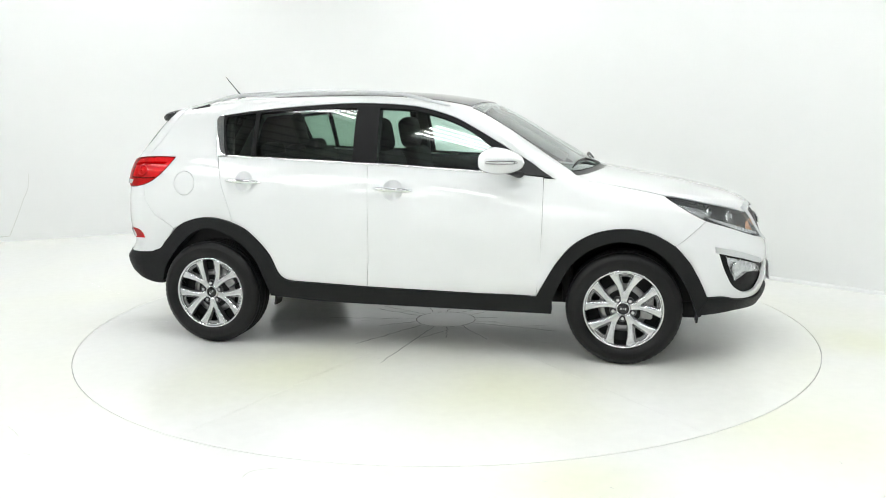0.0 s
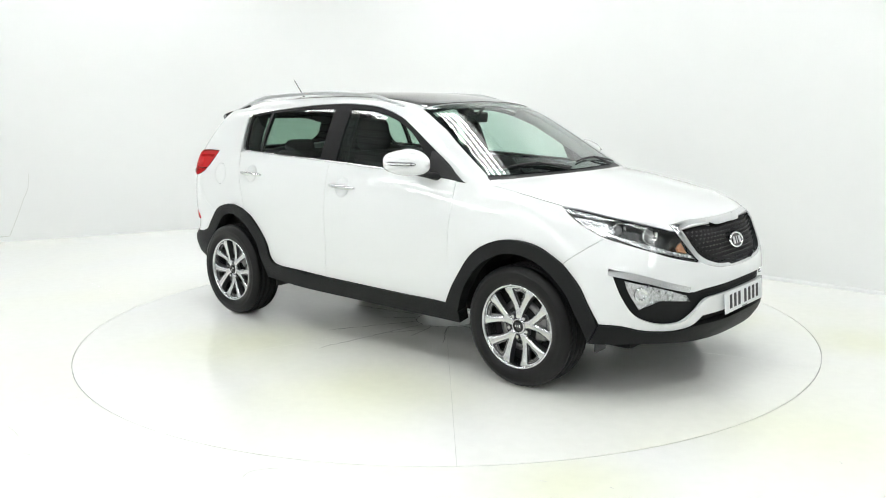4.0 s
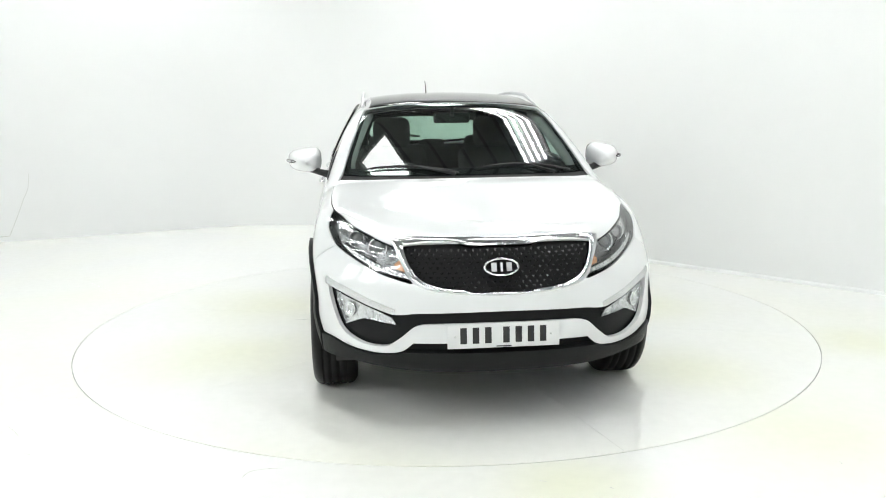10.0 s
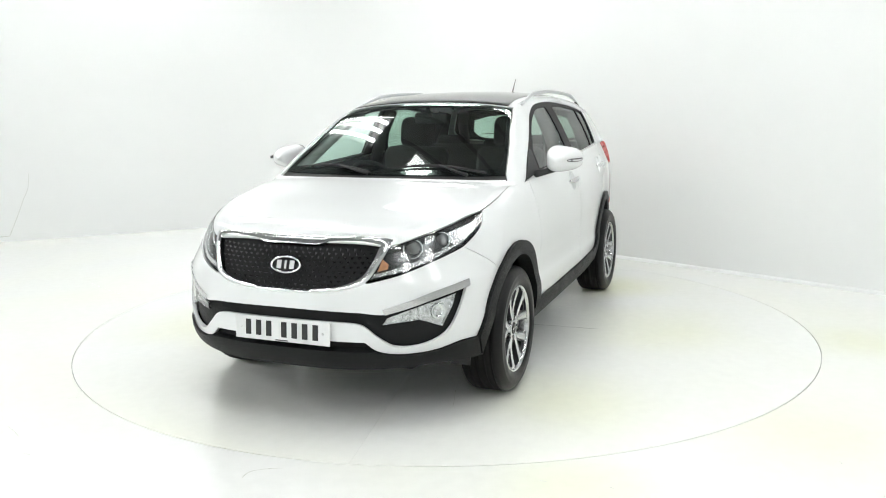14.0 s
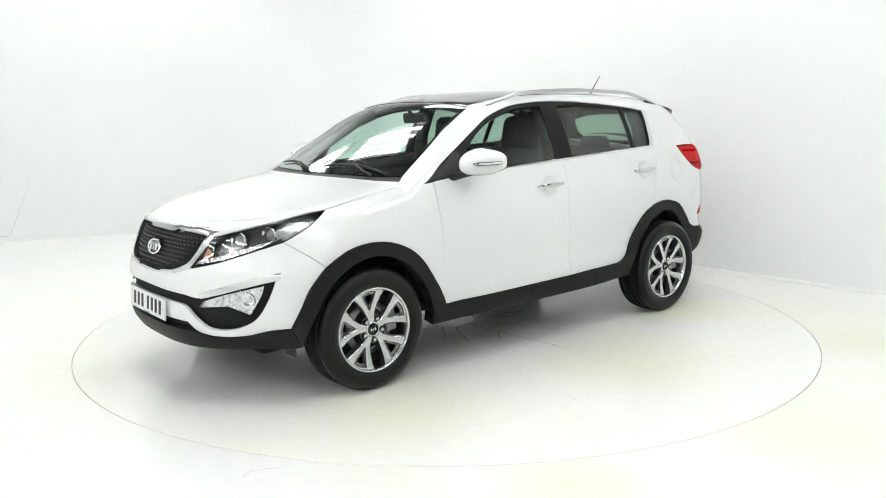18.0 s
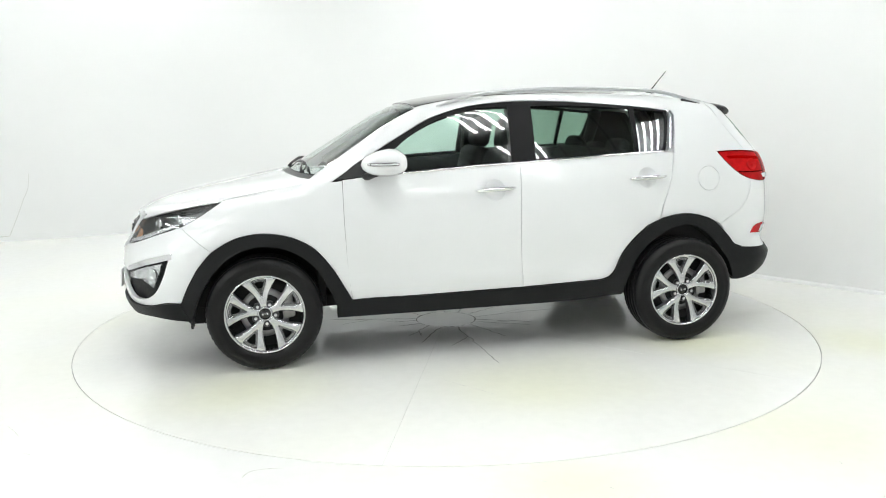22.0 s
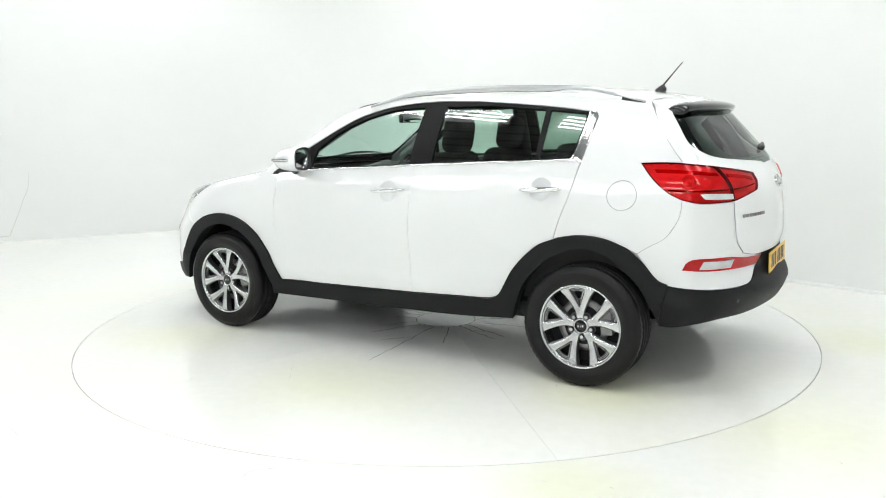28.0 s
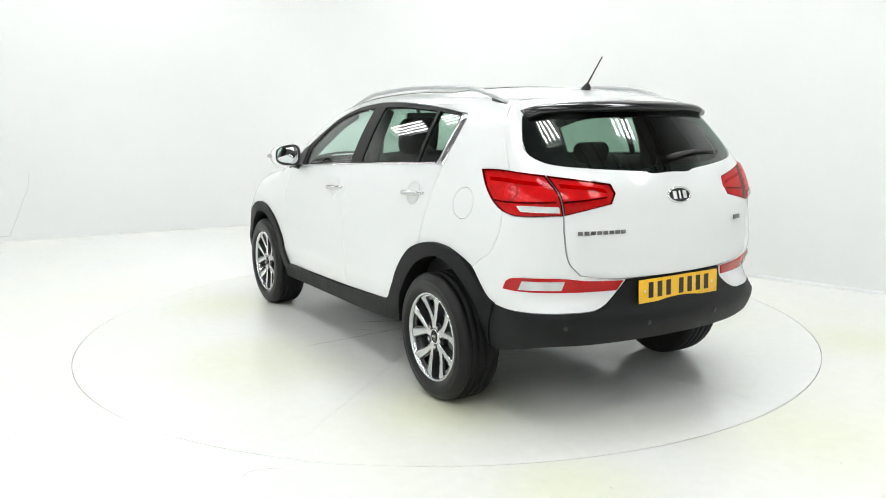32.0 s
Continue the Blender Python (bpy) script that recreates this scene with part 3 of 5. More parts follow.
def curve2(points, step, corner=38.0):
    """Closed outline through 2D points: rounded where it bends gently, kept sharp at corners."""
    p = [np.array(q, float) for q in points]
    n = len(p)
    sharp = []
    for i in range(n):
        a, b = p[i] - p[i - 1], p[(i + 1) % n] - p[i]
        ang = abs((math.atan2(b[1], b[0]) - math.atan2(a[1], a[0]) + math.pi) % (2 * math.pi) - math.pi)
        sharp.append(math.degrees(ang) > corner)
    out = []
    for i in range(n):
        a, b = p[i], p[(i + 1) % n]
        ln = np.linalg.norm(b - a)
        if ln < 1e-6:
            continue
        ta = (b - a) if sharp[i] else (b - p[i - 1]) * (ln / (ln + np.linalg.norm(a - p[i - 1]) + 1e-9))
        tb = (b - a) if sharp[(i + 1) % n] else (p[(i + 2) % n] - a) * (ln / (ln + np.linalg.norm(p[(i + 2) % n] - b) + 1e-9))
        m = max(1, int(round(ln / step)))
        for k in range(m):
            t = k / m
            out.append((2 * t**3 - 3 * t**2 + 1) * a + (t**3 - 2 * t**2 + t) * ta + (-2 * t**3 + 3 * t**2) * b + (t**3 - t**2) * tb)
    return np.array(out)


def inset2(poly, d):
    """Moves an outline inwards by d."""
    area = 0.5 * np.sum(poly[:, 0] * np.roll(poly[:, 1], -1) - np.roll(poly[:, 0], -1) * poly[:, 1])
    t = np.roll(poly, -1, 0) - np.roll(poly, 1, 0)
    t /= np.maximum(np.linalg.norm(t, axis=1), 1e-9)[:, None]
    return poly + np.stack([-t[:, 1], t[:, 0]], -1) * (d if area > 0 else -d)


def inside2(q, poly):
    x, y = q[:, 0][:, None], q[:, 1][:, None]
    x1, y1 = poly[:, 0][None], poly[:, 1][None]
    x2, y2 = np.roll(poly[:, 0], -1)[None], np.roll(poly[:, 1], -1)[None]
    cross = ((y1 > y) != (y2 > y)) & (x < (x2 - x1) * (y - y1) / np.where(y2 == y1, 1e-12, y2 - y1) + x1)
    return cross.sum(1) % 2 == 1


def near2(q, poly, d):
    a, b = poly[None], np.roll(poly, -1, 0)[None]
    ab = b - a
    t = np.clip(((q[:, None] - a) * ab).sum(2) / np.maximum((ab**2).sum(2), 1e-12), 0, 1)
    return np.sqrt((((q[:, None] - a) - ab * t[..., None]) ** 2).sum(2).min(1)) < d


from mathutils.geometry import delaunay_2d_cdt


def fill2(outline, holes, step):
    """Triangles that fill an outline with holes, on an even grid inside."""
    loops = [outline] + list(holes)
    lo, hi = outline.min(0), outline.max(0)
    gx, gy = np.meshgrid(np.arange(lo[0] + step * 0.5, hi[0], step), np.arange(lo[1] + step * 0.5, hi[1], step))
    g = np.stack([gx.ravel(), gy.ravel()], -1)
    keep = inside2(g, outline) & ~near2(g, outline, step * 0.55)
    for h in holes:
        keep &= ~inside2(g, h) & ~near2(g, h, step * 0.55)
    g = g[keep]
    pts, edges = [], []
    for lp in loops:
        o = len(pts)
        pts += [Vector(q) for q in lp]
        edges += [(o + i, o + (i + 1) % len(lp)) for i in range(len(lp))]
    pts += [Vector(q) for q in g]
    v, e, f, _, _, _ = delaunay_2d_cdt(pts, edges, [], 0, 1e-6)
    v = np.array([(a.x, a.y) for a in v])
    c = np.array([v[list(t)].mean(0) for t in f])
    ok = inside2(c, outline)
    for h in holes:
        ok &= ~inside2(c, h)
    return v, [t for t, k in zip(f, ok) if k]


def depth2(q, outline, cuts):
    """How far points lie inside an outline with holes; below zero outside."""
    best = None
    inside = inside2(q, outline)
    for lp in [outline] + list(cuts):
        a, b = lp[None], np.roll(lp, -1, 0)[None]
        ab = b - a
        t = np.clip(((q[:, None] - a) * ab).sum(2) / np.maximum((ab**2).sum(2), 1e-12), 0, 1)
        d = np.sqrt((((q[:, None] - a) - ab * t[..., None]) ** 2).sum(2).min(1))
        best = d if best is None else np.minimum(best, d)
    for lp in cuts:
        inside &= ~inside2(q, lp)
    return np.where(inside, best, -best)


CAR = new("car")
PAIRS = {}


def panel(name, mat, points, view, parent=None, holes=(), step=0.03, edge=0.012, inset=0.0014, out=0.0, depth=0.014,
          label="", both=True, corner=38.0, roll=0.0015, crown=0.0, soft=0.08):
    """A body panel cut to an outline on the skin. out: how far it stands proud; depth: its turned-in edge;
    both: make its mirrored twin too. crown: how much its middle bulges."""
    drop, lift = VIEWS[view]
    outline = inset2(curve2(drop(np.array(points, float)), edge, corner), inset)
    cuts = [inset2(curve2(drop(np.array(h, float)), edge, corner), -inset) for h in holes]
    v2, tris = fill2(outline, cuts, step)
    p = lift(v2)
    nrm = normal(p)
    rim = np.zeros(len(v2), bool)
    edge_use = {}
    for t in tris:
        for a, b in ((t[0], t[1]), (t[1], t[2]), (t[2], t[0])):
            edge_use.setdefault((min(a, b), max(a, b)), []).append((a, b))
    border = [u[0] for u in edge_use.values() if len(u) == 1]
    for a, b in border:
        rim[a] = rim[b] = True
    shift = np.where(rim, out - roll, out)
    if crown:
        dist = np.clip(depth2(v2, outline, cuts) / soft, 0, 1)
        shift = shift + crown * (1 - (1 - dist) ** 2)
    q = p + nrm * shift[:, None]
    # orient the triangles outwards
    a, b, c = (q[[t[i] for t in tris]] for i in range(3))
    fn = np.cross(b - a, c - a)
    flipm = (fn * nrm[[t[0] for t in tris]]).sum(1) < 0
    faces = [(t[0], t[2], t[1]) if fl else tuple(t) for t, fl in zip(tris, flipm)]
    if crown:
        # the bulge bends the shading too
        e = 0.0008
        slope = []
        for k in range(2):
            h = np.eye(2)[k] * e
            slope.append((np.clip(depth2(v2 + h, outline, cuts) / soft, -1, 1) - np.clip(depth2(v2 - h, outline, cuts) / soft, -1, 1)) / (2 * e))
        slope = np.stack(slope, -1)
        size = np.linalg.norm(slope, axis=1)
        towards = -slope / np.maximum(size, 1e-9)[:, None]
        tang = lift(v2 + towards * 0.004) - p
        tang /= np.maximum(np.linalg.norm(tang, axis=1), 1e-9)[:, None]
        nrm = nrm + tang * (2 * crown * (1 - dist) * size)[:, None]
        nrm /= np.linalg.norm(nrm, axis=1)[:, None]
    verts, norms = list(q), list(nrm)
    ring = {}
    for i in np.nonzero(rim)[0]:
        ring[i] = (len(verts), len(verts) + 1)
        verts += [q[i], q[i] - nrm[i] * depth]
        norms += [nrm[i], nrm[i]]
    use = {}
    for f in faces:
        for k in range(3):
            use[(f[k], f[(k + 1) % 3])] = True
    for a, b in border:
        if (a, b) not in use:
            a, b = b, a
        a0, a1 = ring[a]
        b0, b1 = ring[b]
        faces.append((b0, a0, a1, b1))
        w = np.cross(verts[a0] - verts[b0], verts[a1] - verts[a0])
        w = w / max(np.linalg.norm(w), 1e-9)
        for i in (a0, a1, b0, b1):
            norms[i] = w
    made = []
    for s in ((1, -1) if both else (1,)):
        if s == 1:
            vv, ff, nn = verts, faces, norms
        else:
            vv = [(a[0], -a[1], a[2]) for a in verts]
            ff = [tuple(reversed(f)) for f in faces]
            nn = [(a[0], -a[1], a[2]) for a in norms]
        par = parent if parent is not None else CAR
        if isinstance(par, (list, tuple)):
            par = par[0] if s == 1 else par[1]
        made.append(link_mesh(name, vv, ff, mat, par, label, normals=nn))
    return made if both else made[0]


def mirrored(points):
    """A closed outline from its left half, which runs from the middle to the middle."""
    left = list(points)
    right = [(x, -y, z) for x, y, z in reversed(left) if abs(y) > 1e-4]
    return left + right


# --- the feature lines of the body ---
ARCH_F = [(0.808, 0.380), (0.858, 0.470), (0.930, 0.590), (1.030, 0.705), (1.160, 0.775), (1.321, 0.800), (1.470, 0.775), (1.603, 0.702), (1.690, 0.600), (1.745, 0.500), (1.786, 0.402)]
ARCH_F_IN = [(0.895, 0.335), (0.945, 0.455), (1.010, 0.570), (1.098, 0.655), (1.200, 0.708), (1.310, 0.726), (1.420, 0.708), (1.530, 0.645), (1.620, 0.545), (1.690, 0.420), (1.734, 0.297)]
ARCH_R = [(-0.720, 0.4193), (-0.765, 0.4235), (-0.805, 0.437), (-0.838, 0.468), (-0.913, 0.606), (-1.050, 0.742), (-1.170, 0.796), (-1.294, 0.816), (-1.420, 0.806), (-1.530, 0.768), (-1.657, 0.658), (-1.705, 0.605), (-1.761, 0.584)]
ARCH_R_IN = [(-0.905, 0.315), (-0.940, 0.430), (-0.990, 0.540), (-1.060, 0.625), (-1.150, 0.695), (-1.297, 0.745), (-1.420, 0.725), (-1.530, 0.648), (-1.625, 0.545), (-1.680, 0.460), (-1.714, 0.370)]
HEAD_TIP = (1.528, 0.985)
SCREEN_SIDE = [(0.995, 0.722), (0.86, 0.692), (0.74, 0.664), (0.58, 0.622), (0.375, 0.572)]
ROOF_SIDE = [(0.20, 0.566), (-0.10, 0.556), (-0.50, 0.550), (-1.00, 0.545), (-1.35, 0.545), (-1.575, 0.552)]
REAR_SEAM = [(-1.815, 1.02), (-1.805, 0.93), (-1.745, 0.83), (-1.66, 0.775), (-1.60, 0.735)]
LAMP_LOW = [(-1.588, 1.203), (-1.66, 1.120), (-1.74, 1.055), (-1.815, 1.02)]
WING_SEAM = [(1.603, 0.702), (1.69, 0.770), (1.775, 0.836)]
HEAD_LOW = [(1.775, 0.836), (1.66, 0.900), (1.528, 0.985)]
DLO_TOP = [(0.905, 1.082), (0.76, 1.178), (0.619, 1.260), (0.411, 1.378), (0.271, 1.447), (0.06, 1.507), (-0.12, 1.529), (-0.295, 1.538), (-0.47, 1.537), (-0.65, 1.529), (-0.98, 1.504), (-1.15, 1.486), (-1.268, 1.470)]
GATE_SIDE = [(-1.630, 1.440), (-1.685, 1.350), (-1.745, 1.269), (-1.80, 1.205)]


def ring_points(c, r, n=20, squash=1.0):
    return [(c[0] + r * math.cos(2 * math.pi * i / n), c[1] + r * squash * math.sin(2 * math.pi * i / n)) for i in range(n)]


def seam(pts, n=5):
    """A smooth line on the flank through (x, z), finely sampled so that two panels share it."""
    return S(*[tuple(q) for q in smooth_path(pts, n)])


def on_skin(p, out=0.0):
    """A point near the skin moved onto it, and the skin's normal there."""
    p = np.array([p], float)
    for _ in range(6):
        n = normal(p)
        p = p - n * field(p)[:, None] * 0.8
    n = normal(p)
    return p[0] + n[0] * out, n[0]


def frame_at(p, n, up=(0, 0, 1)):
    """A pose whose z leaves the skin along n and whose y is upwards."""
    z = Vector(n).normalized()
    x = Vector(up).cross(z).normalized()
    y = z.cross(x)
    return Matrix.Translation(Vector(p)) @ Matrix((x, y, z)).transposed().to_4x4()


def bar(name, mat, m, size, parent, bevel=0.001, label=""):
    return part(name, box_bm(size, (0, 0, 0), bevel, 1, None) if m is None else _placed(box_bm(size, (0, 0, 0), bevel, 1), m), mat, parent, label)


def _placed(bm, m):
    bmesh.ops.transform(bm, matrix=m, verts=bm.verts)
    return bm


def emblem(p, n, w, h, parent):
    """An oval badge: chrome ring, dark field, plain chrome strokes."""
    m = frame_at(p, n)
    verts, faces = [], []
    k = 40
    for i in range(k):
        a = 2 * math.pi * i / k
        for rr, zz in ((1.0, 0.0), (1.0, 0.006), (0.94, 0.009), (0.86, 0.006), (0.86, 0.002)):
            verts.append(m @ Vector((w * rr * math.cos(a), h * (rr - (1 - rr) * 0.6) * math.sin(a), zz)))
    for i in range(k):
        j = (i + 1) % k
        for q in range(4):
            faces.append((i * 5 + q, j * 5 + q, j * 5 + q + 1, i * 5 + q + 1))
    root = link_mesh("badge", verts, faces, CHROME, parent, "chrome oval badge on dark field")
    v = [m @ Vector((0, 0, 0.004))] + [m @ Vector((w * 0.88 * math.cos(2 * math.pi * i / k), h * 0.82 * math.sin(2 * math.pi * i / k), 0.003)) for i in range(k)]
    link_mesh("badge_field", v, [(0, 1 + i, 1 + (i + 1) % k) for i in range(k)], GLOSS_BLACK, root)
    for dx in (-0.42, 0.0, 0.42):
        bar("badge_stroke", SILVER, m @ pose(w * dx, 0, 0.006), (w * (0.3 if dx else 0.13), h * 0.95, 0.004), root)
    return root


def front_end():
    head_top = T((2.020, 0.485), (1.93, 0.58), (1.78, 0.675), (1.62, 0.735)) + S(HEAD_TIP)
    fender_top = S((1.528, 0.985), (1.35, 1.022), (1.11, 1.064))
    line = T((2.090, 0.0), (2.080, 0.2), (2.055, 0.38)) + head_top + fender_top[1:] + T((1.035, 0.742), (1.09, 0.60), (1.155, 0.30), (1.178, 0.0))
    panel("bonnet", WHITE_PAINT, mirrored(line), "top", both=False, inset=0.0020, label="white painted bonnet")
    wing = S(HEAD_TIP, (1.35, 1.022), (1.11, 1.064), (0.845, 1.083), (0.843, 0.819), (0.822, 0.50)) + S(*ARCH_F[0:8]) + seam(WING_SEAM)[1:] + seam(HEAD_LOW)[1:-1]
    panel("front_wing", WHITE_PAINT, wing, "side")
    outer = Fr((0.0, 0.655), (0.18, 0.662), (0.30, 0.675), (0.39, 0.715), (0.415, 0.700), (0.55, 0.735), (0.66, 0.782)) + list(reversed(seam(WING_SEAM))) + S((1.690, 0.600), (1.745, 0.500), (1.790, 0.405))
    outer += Fr((0.78, 0.400), (0.70, 0.374), (0.60, 0.362), (0.52, 0.366), (0.459, 0.383), (0.41, 0.425), (0.20, 0.428), (0.0, 0.428))
    slot = Fr((0.0, 0.572), (0.38, 0.566), (0.50, 0.556), (0.62, 0.592), (0.800, 0.655), (0.778, 0.55), (0.735, 0.455), (0.65, 0.405), (0.54, 0.402), (0.47, 0.45), (0.40, 0.508), (0.30, 0.520), (0.0, 0.522))
    panel("front_bumper", WHITE_PAINT, mirrored(outer), "front", holes=[mirrored(slot)], both=False, depth=0.02, label="white painted front bumper")
    panel("bumper_insert", CLADDING, mirrored(slot), "front", out=-0.030, inset=-0.010, both=False, label="dark grey plastic lower insert")
    vent = Fr((0.0, 0.566), (0.30, 0.562), (0.42, 0.553), (0.40, 0.535), (0.30, 0.527), (0.0, 0.528))
    panel("bumper_vent", LINER, mirrored(vent), "front", out=-0.027, both=False, step=0.02, label="black slot vent")
    lip = Fr((0.0, 0.385), (0.30, 0.384), (0.459, 0.381), (0.52, 0.364), (0.60, 0.360), (0.70, 0.372), (0.78, 0.398)) + S((1.79, 0.402), (1.734, 0.297), (1.90, 0.305))
    lip += Fr((0.66, 0.305), (0.45, 0.292), (0.2, 0.286), (0.0, 0.284))
    panel("front_lip", CLADDING, mirrored(lip), "front", both=False, out=0.014, depth=0.06, roll=0.003, label="dark grey plastic chin")
    low = Fr((0.0, 0.440), (0.42, 0.437), (0.485, 0.37), (0.0, 0.37))
    panel("lower_intake", LINER, mirrored(low), "front", both=False, out=-0.03)
    # grille
    g = Fr((0.0, 0.903), (0.2, 0.905), (0.38, 0.907), (0.495, 0.892), (0.455, 0.78), (0.410, 0.705), (0.30, 0.664), (0.18, 0.652), (0.0, 0.645))
    gi = Fr((0.0, 0.866), (0.15, 0.866), (0.20, 0.880), (0.36, 0.883), (0.445, 0.868), (0.418, 0.78), (0.380, 0.725), (0.28, 0.685), (0.16, 0.671), (0.14, 0.662), (0.0, 0.662))
    panel("grille_surround", BRIGHT_TRIM, mirrored(g), "front", holes=[mirrored(gi)], both=False, out=0.002, depth=0.035, step=0.008, crown=0.004, soft=0.022, roll=0.003, label="chrome grille surround")
    back = panel("grille", LINER, mirrored(gi), "front", both=False, out=-0.028, inset=-0.006, label="gloss black grille with rows of studs")
    outline = np.array([(p[1], p[2]) for p in mirrored(gi)])
    verts, faces = [], []
    rows = 0
    for j in range(10):
        z = 0.668 + 0.0212 * j
        for i in range(-14, 15):
            y = (i + (0.5 if j % 2 else 0.0)) * 0.0345
            if not inside2(np.array([[y, z]]), outline)[0]:
                continue
            p = np.array(Fr((abs(y), z))[0])
            p[1] = y
            nn = normal(p[None])[0]
            m = frame_at(p - nn * 0.024, nn)
            o = len(verts)
            for q in ((-0.0095, 0.0020, 0), (0.0, 0.0042, 0), (0.0095, 0.0020, 0), (0.0014, -0.0085, 0), (-0.0014, -0.0085, 0), (0.0, 0.0005, 0.010)):
                verts.append(m @ Vector(q))
            faces += [(o + a, o + (a + 1) % 5, o + 5) for a in range(5)][::1]
    faces = [(a, b, c) for a, c, b in faces]
    link_mesh("grille_studs", verts, faces, STUD, back, smooth=False)["kind"] = "stuff"
    p, n = on_skin((2.15, 0, 0.770))
    emblem(p - n * 0.002, n, 0.084, 0.043, CAR)
    # headlamps
    h = S(HEAD_TIP) + T((1.62, 0.735), (1.78, 0.675), (1.93, 0.58), (2.020, 0.490)) + Fr((0.468, 0.83), (0.43, 0.755), (0.412, 0.712), (0.55, 0.738), (0.66, 0.782)) + seam(HEAD_LOW)[:-1]
    shells = panel("headlamp", SMOKED, h, "front", out=-0.062, step=0.02, depth=-0.058, label="headlamp with clear lens and two projectors")
    for ob in panel("lens", LENS, h, "front", parent=shells, out=0.001, step=0.02, depth=0.0):
        ob.visible_shadow = False
    rim = panel("bezel", GLOSS_BLACK, h, "front", parent=shells, out=-0.004, step=0.02, depth=0.004,
                holes=[inset_ring(h, "front", 0.007)])
    tip = S((1.550, 0.972)) + T((1.64, 0.718), (1.75, 0.678)) + S((1.81, 0.875), (1.775, 0.850), (1.66, 0.908))
    panel("reflector", FACET, tip, "front", parent=shells, out=-0.034, step=0.02, label="silver reflector")
    strip = Fr((0.428, 0.722), (0.55, 0.748), (0.655, 0.790)) + S((1.80, 0.846), (1.775, 0.864)) + Fr((0.645, 0.812), (0.55, 0.772), (0.440, 0.744))
    panel("light_strip", FACET, strip, "front", parent=shells, out=-0.010, step=0.02, depth=0.02, label="silver daytime light strip")
    for sgn, sh in ((1, shells[0]), (-1, shells[1])):
        for k in range(9):
            q, n = on_skin(Fr((0.455 + 0.024 * k, 0.736 + 0.0062 * k + 0.00028 * k * k))[0], -0.009)
            m = frame_at((q[0], sgn * q[1], q[2]), (n[0], sgn * n[1], n[2]))
            v, f = lathe([(0.0075, 0.0), (0.0065, 0.003), (0.004, 0.005), (0.0005, 0.006)], 12, "z")
            link_mesh("lamp_bead", [m @ Vector(c) for c in v], f, SILVER, sh)
    amb = Fr((0.450, 0.754), (0.494, 0.764), (0.496, 0.786), (0.464, 0.812))
    panel("indicator", AMBER, amb, "front", parent=shells, out=-0.022, step=0.02, label="amber indicator")
    for s, sh in ((1, shells[0]), (-1, shells[1])):
        for (px, py, pz, r) in ((1.885, 0.548, 0.846, 0.047), (1.775, 0.672, 0.893, 0.042)):
            q, n = on_skin((px + 0.05, py + 0.03, pz + 0.01), -0.062)
            q = np.array([q[0], s * q[1], q[2]])
            d = Vector((0.93, 0.36 * s, 0.05)).normalized()
            m = frame_at(q, d)
            v, f = lathe([(r * 1.03, 0.006), (r * 1.06, 0.016), (r * 0.98, 0.022), (r * 0.84, 0.014), (r * 0.74, -0.01), (r * 0.66, -0.012)], 32, "z")
            ring = link_mesh("projector", [m @ Vector(a) for a in v], f, CHROME, sh, "silver ringed projector lamp")
            v, f = lathe([(r * 0.9, -0.05), (r * 1.0, 0.008)], 24, "z")
            link_mesh("projector_body", [m @ Vector(a) for a in v], f, SMOKED, sh)
            v, f = lathe([(r * 0.74, -0.012), (r * 0.70, 0.004), (r * 0.5, 0.016), (r * 0.25, 0.022), (0.0005, 0.024)], 32, "z")
            link_mesh("bulb_glass", [m @ Vector(a) for a in v], f, PROJECTOR, sh, "clear bulb glass")
    # fog lamps and their chrome brows
    fog = Fr((0.485, 0.506), (0.508, 0.543), (0.62, 0.584), (0.768, 0.634), (0.760, 0.58), (0.722, 0.480), (0.635, 0.522))
    pods = panel("fog_lamp", FACET, fog, "front", out=-0.020, step=0.015, depth=-0.014, inset=0.003, corner=25, label="clear fog lamp in dark pod")
    for ob in panel("lens", LENS, fog, "front", parent=pods, out=-0.006, step=0.02, depth=0.012, corner=25):
        ob.visible_shadow = False
    for s, pod in ((1, pods[0]), (-1, pods[1])):
        q, n = on_skin((1.97, 0.712, 0.556), -0.014)
        m = frame_at((q[0], s * q[1], q[2]), (n[0], s * n[1], n[2]))
        v, f = lathe([(0.036, 0.0), (0.036, 0.006), (0.026, -0.004), (0.0005, -0.012)], 24, "z")
        link_mesh("bulb_bowl", [m @ Vector(a) for a in v], f, CHROME, pod)
        for k in range(5):
            q, n = on_skin((2.0, 0.53 + 0.040 * k, 0.540 + 0.015 * k), -0.013)
            bar("rib", CHROME, frame_at((q[0], s * q[1], q[2]), (n[0], s * n[1], n[2])), (0.005, 0.017, 0.005), pod)
    brow = Fr((0.490, 0.580), (0.60, 0.616), (0.70, 0.654), (0.806, 0.692), (0.812, 0.662), (0.70, 0.622), (0.60, 0.586), (0.50, 0.557))
    panel("fog_brow", BRIGHT_TRIM, brow, "front", out=0.004, inset=-0.002, step=0.008, edge=0.008, roll=0.004, label="chrome strip over the fog lamp")
    number_plate(1)


def inset_ring(points, view, d):
    """The same outline moved inwards on the skin by about d."""
    drop, lift = VIEWS[view]
    flat = inset2(curve2(drop(np.array(points, float)), 0.02), d)
    return [tuple(p) for p in lift(flat)]


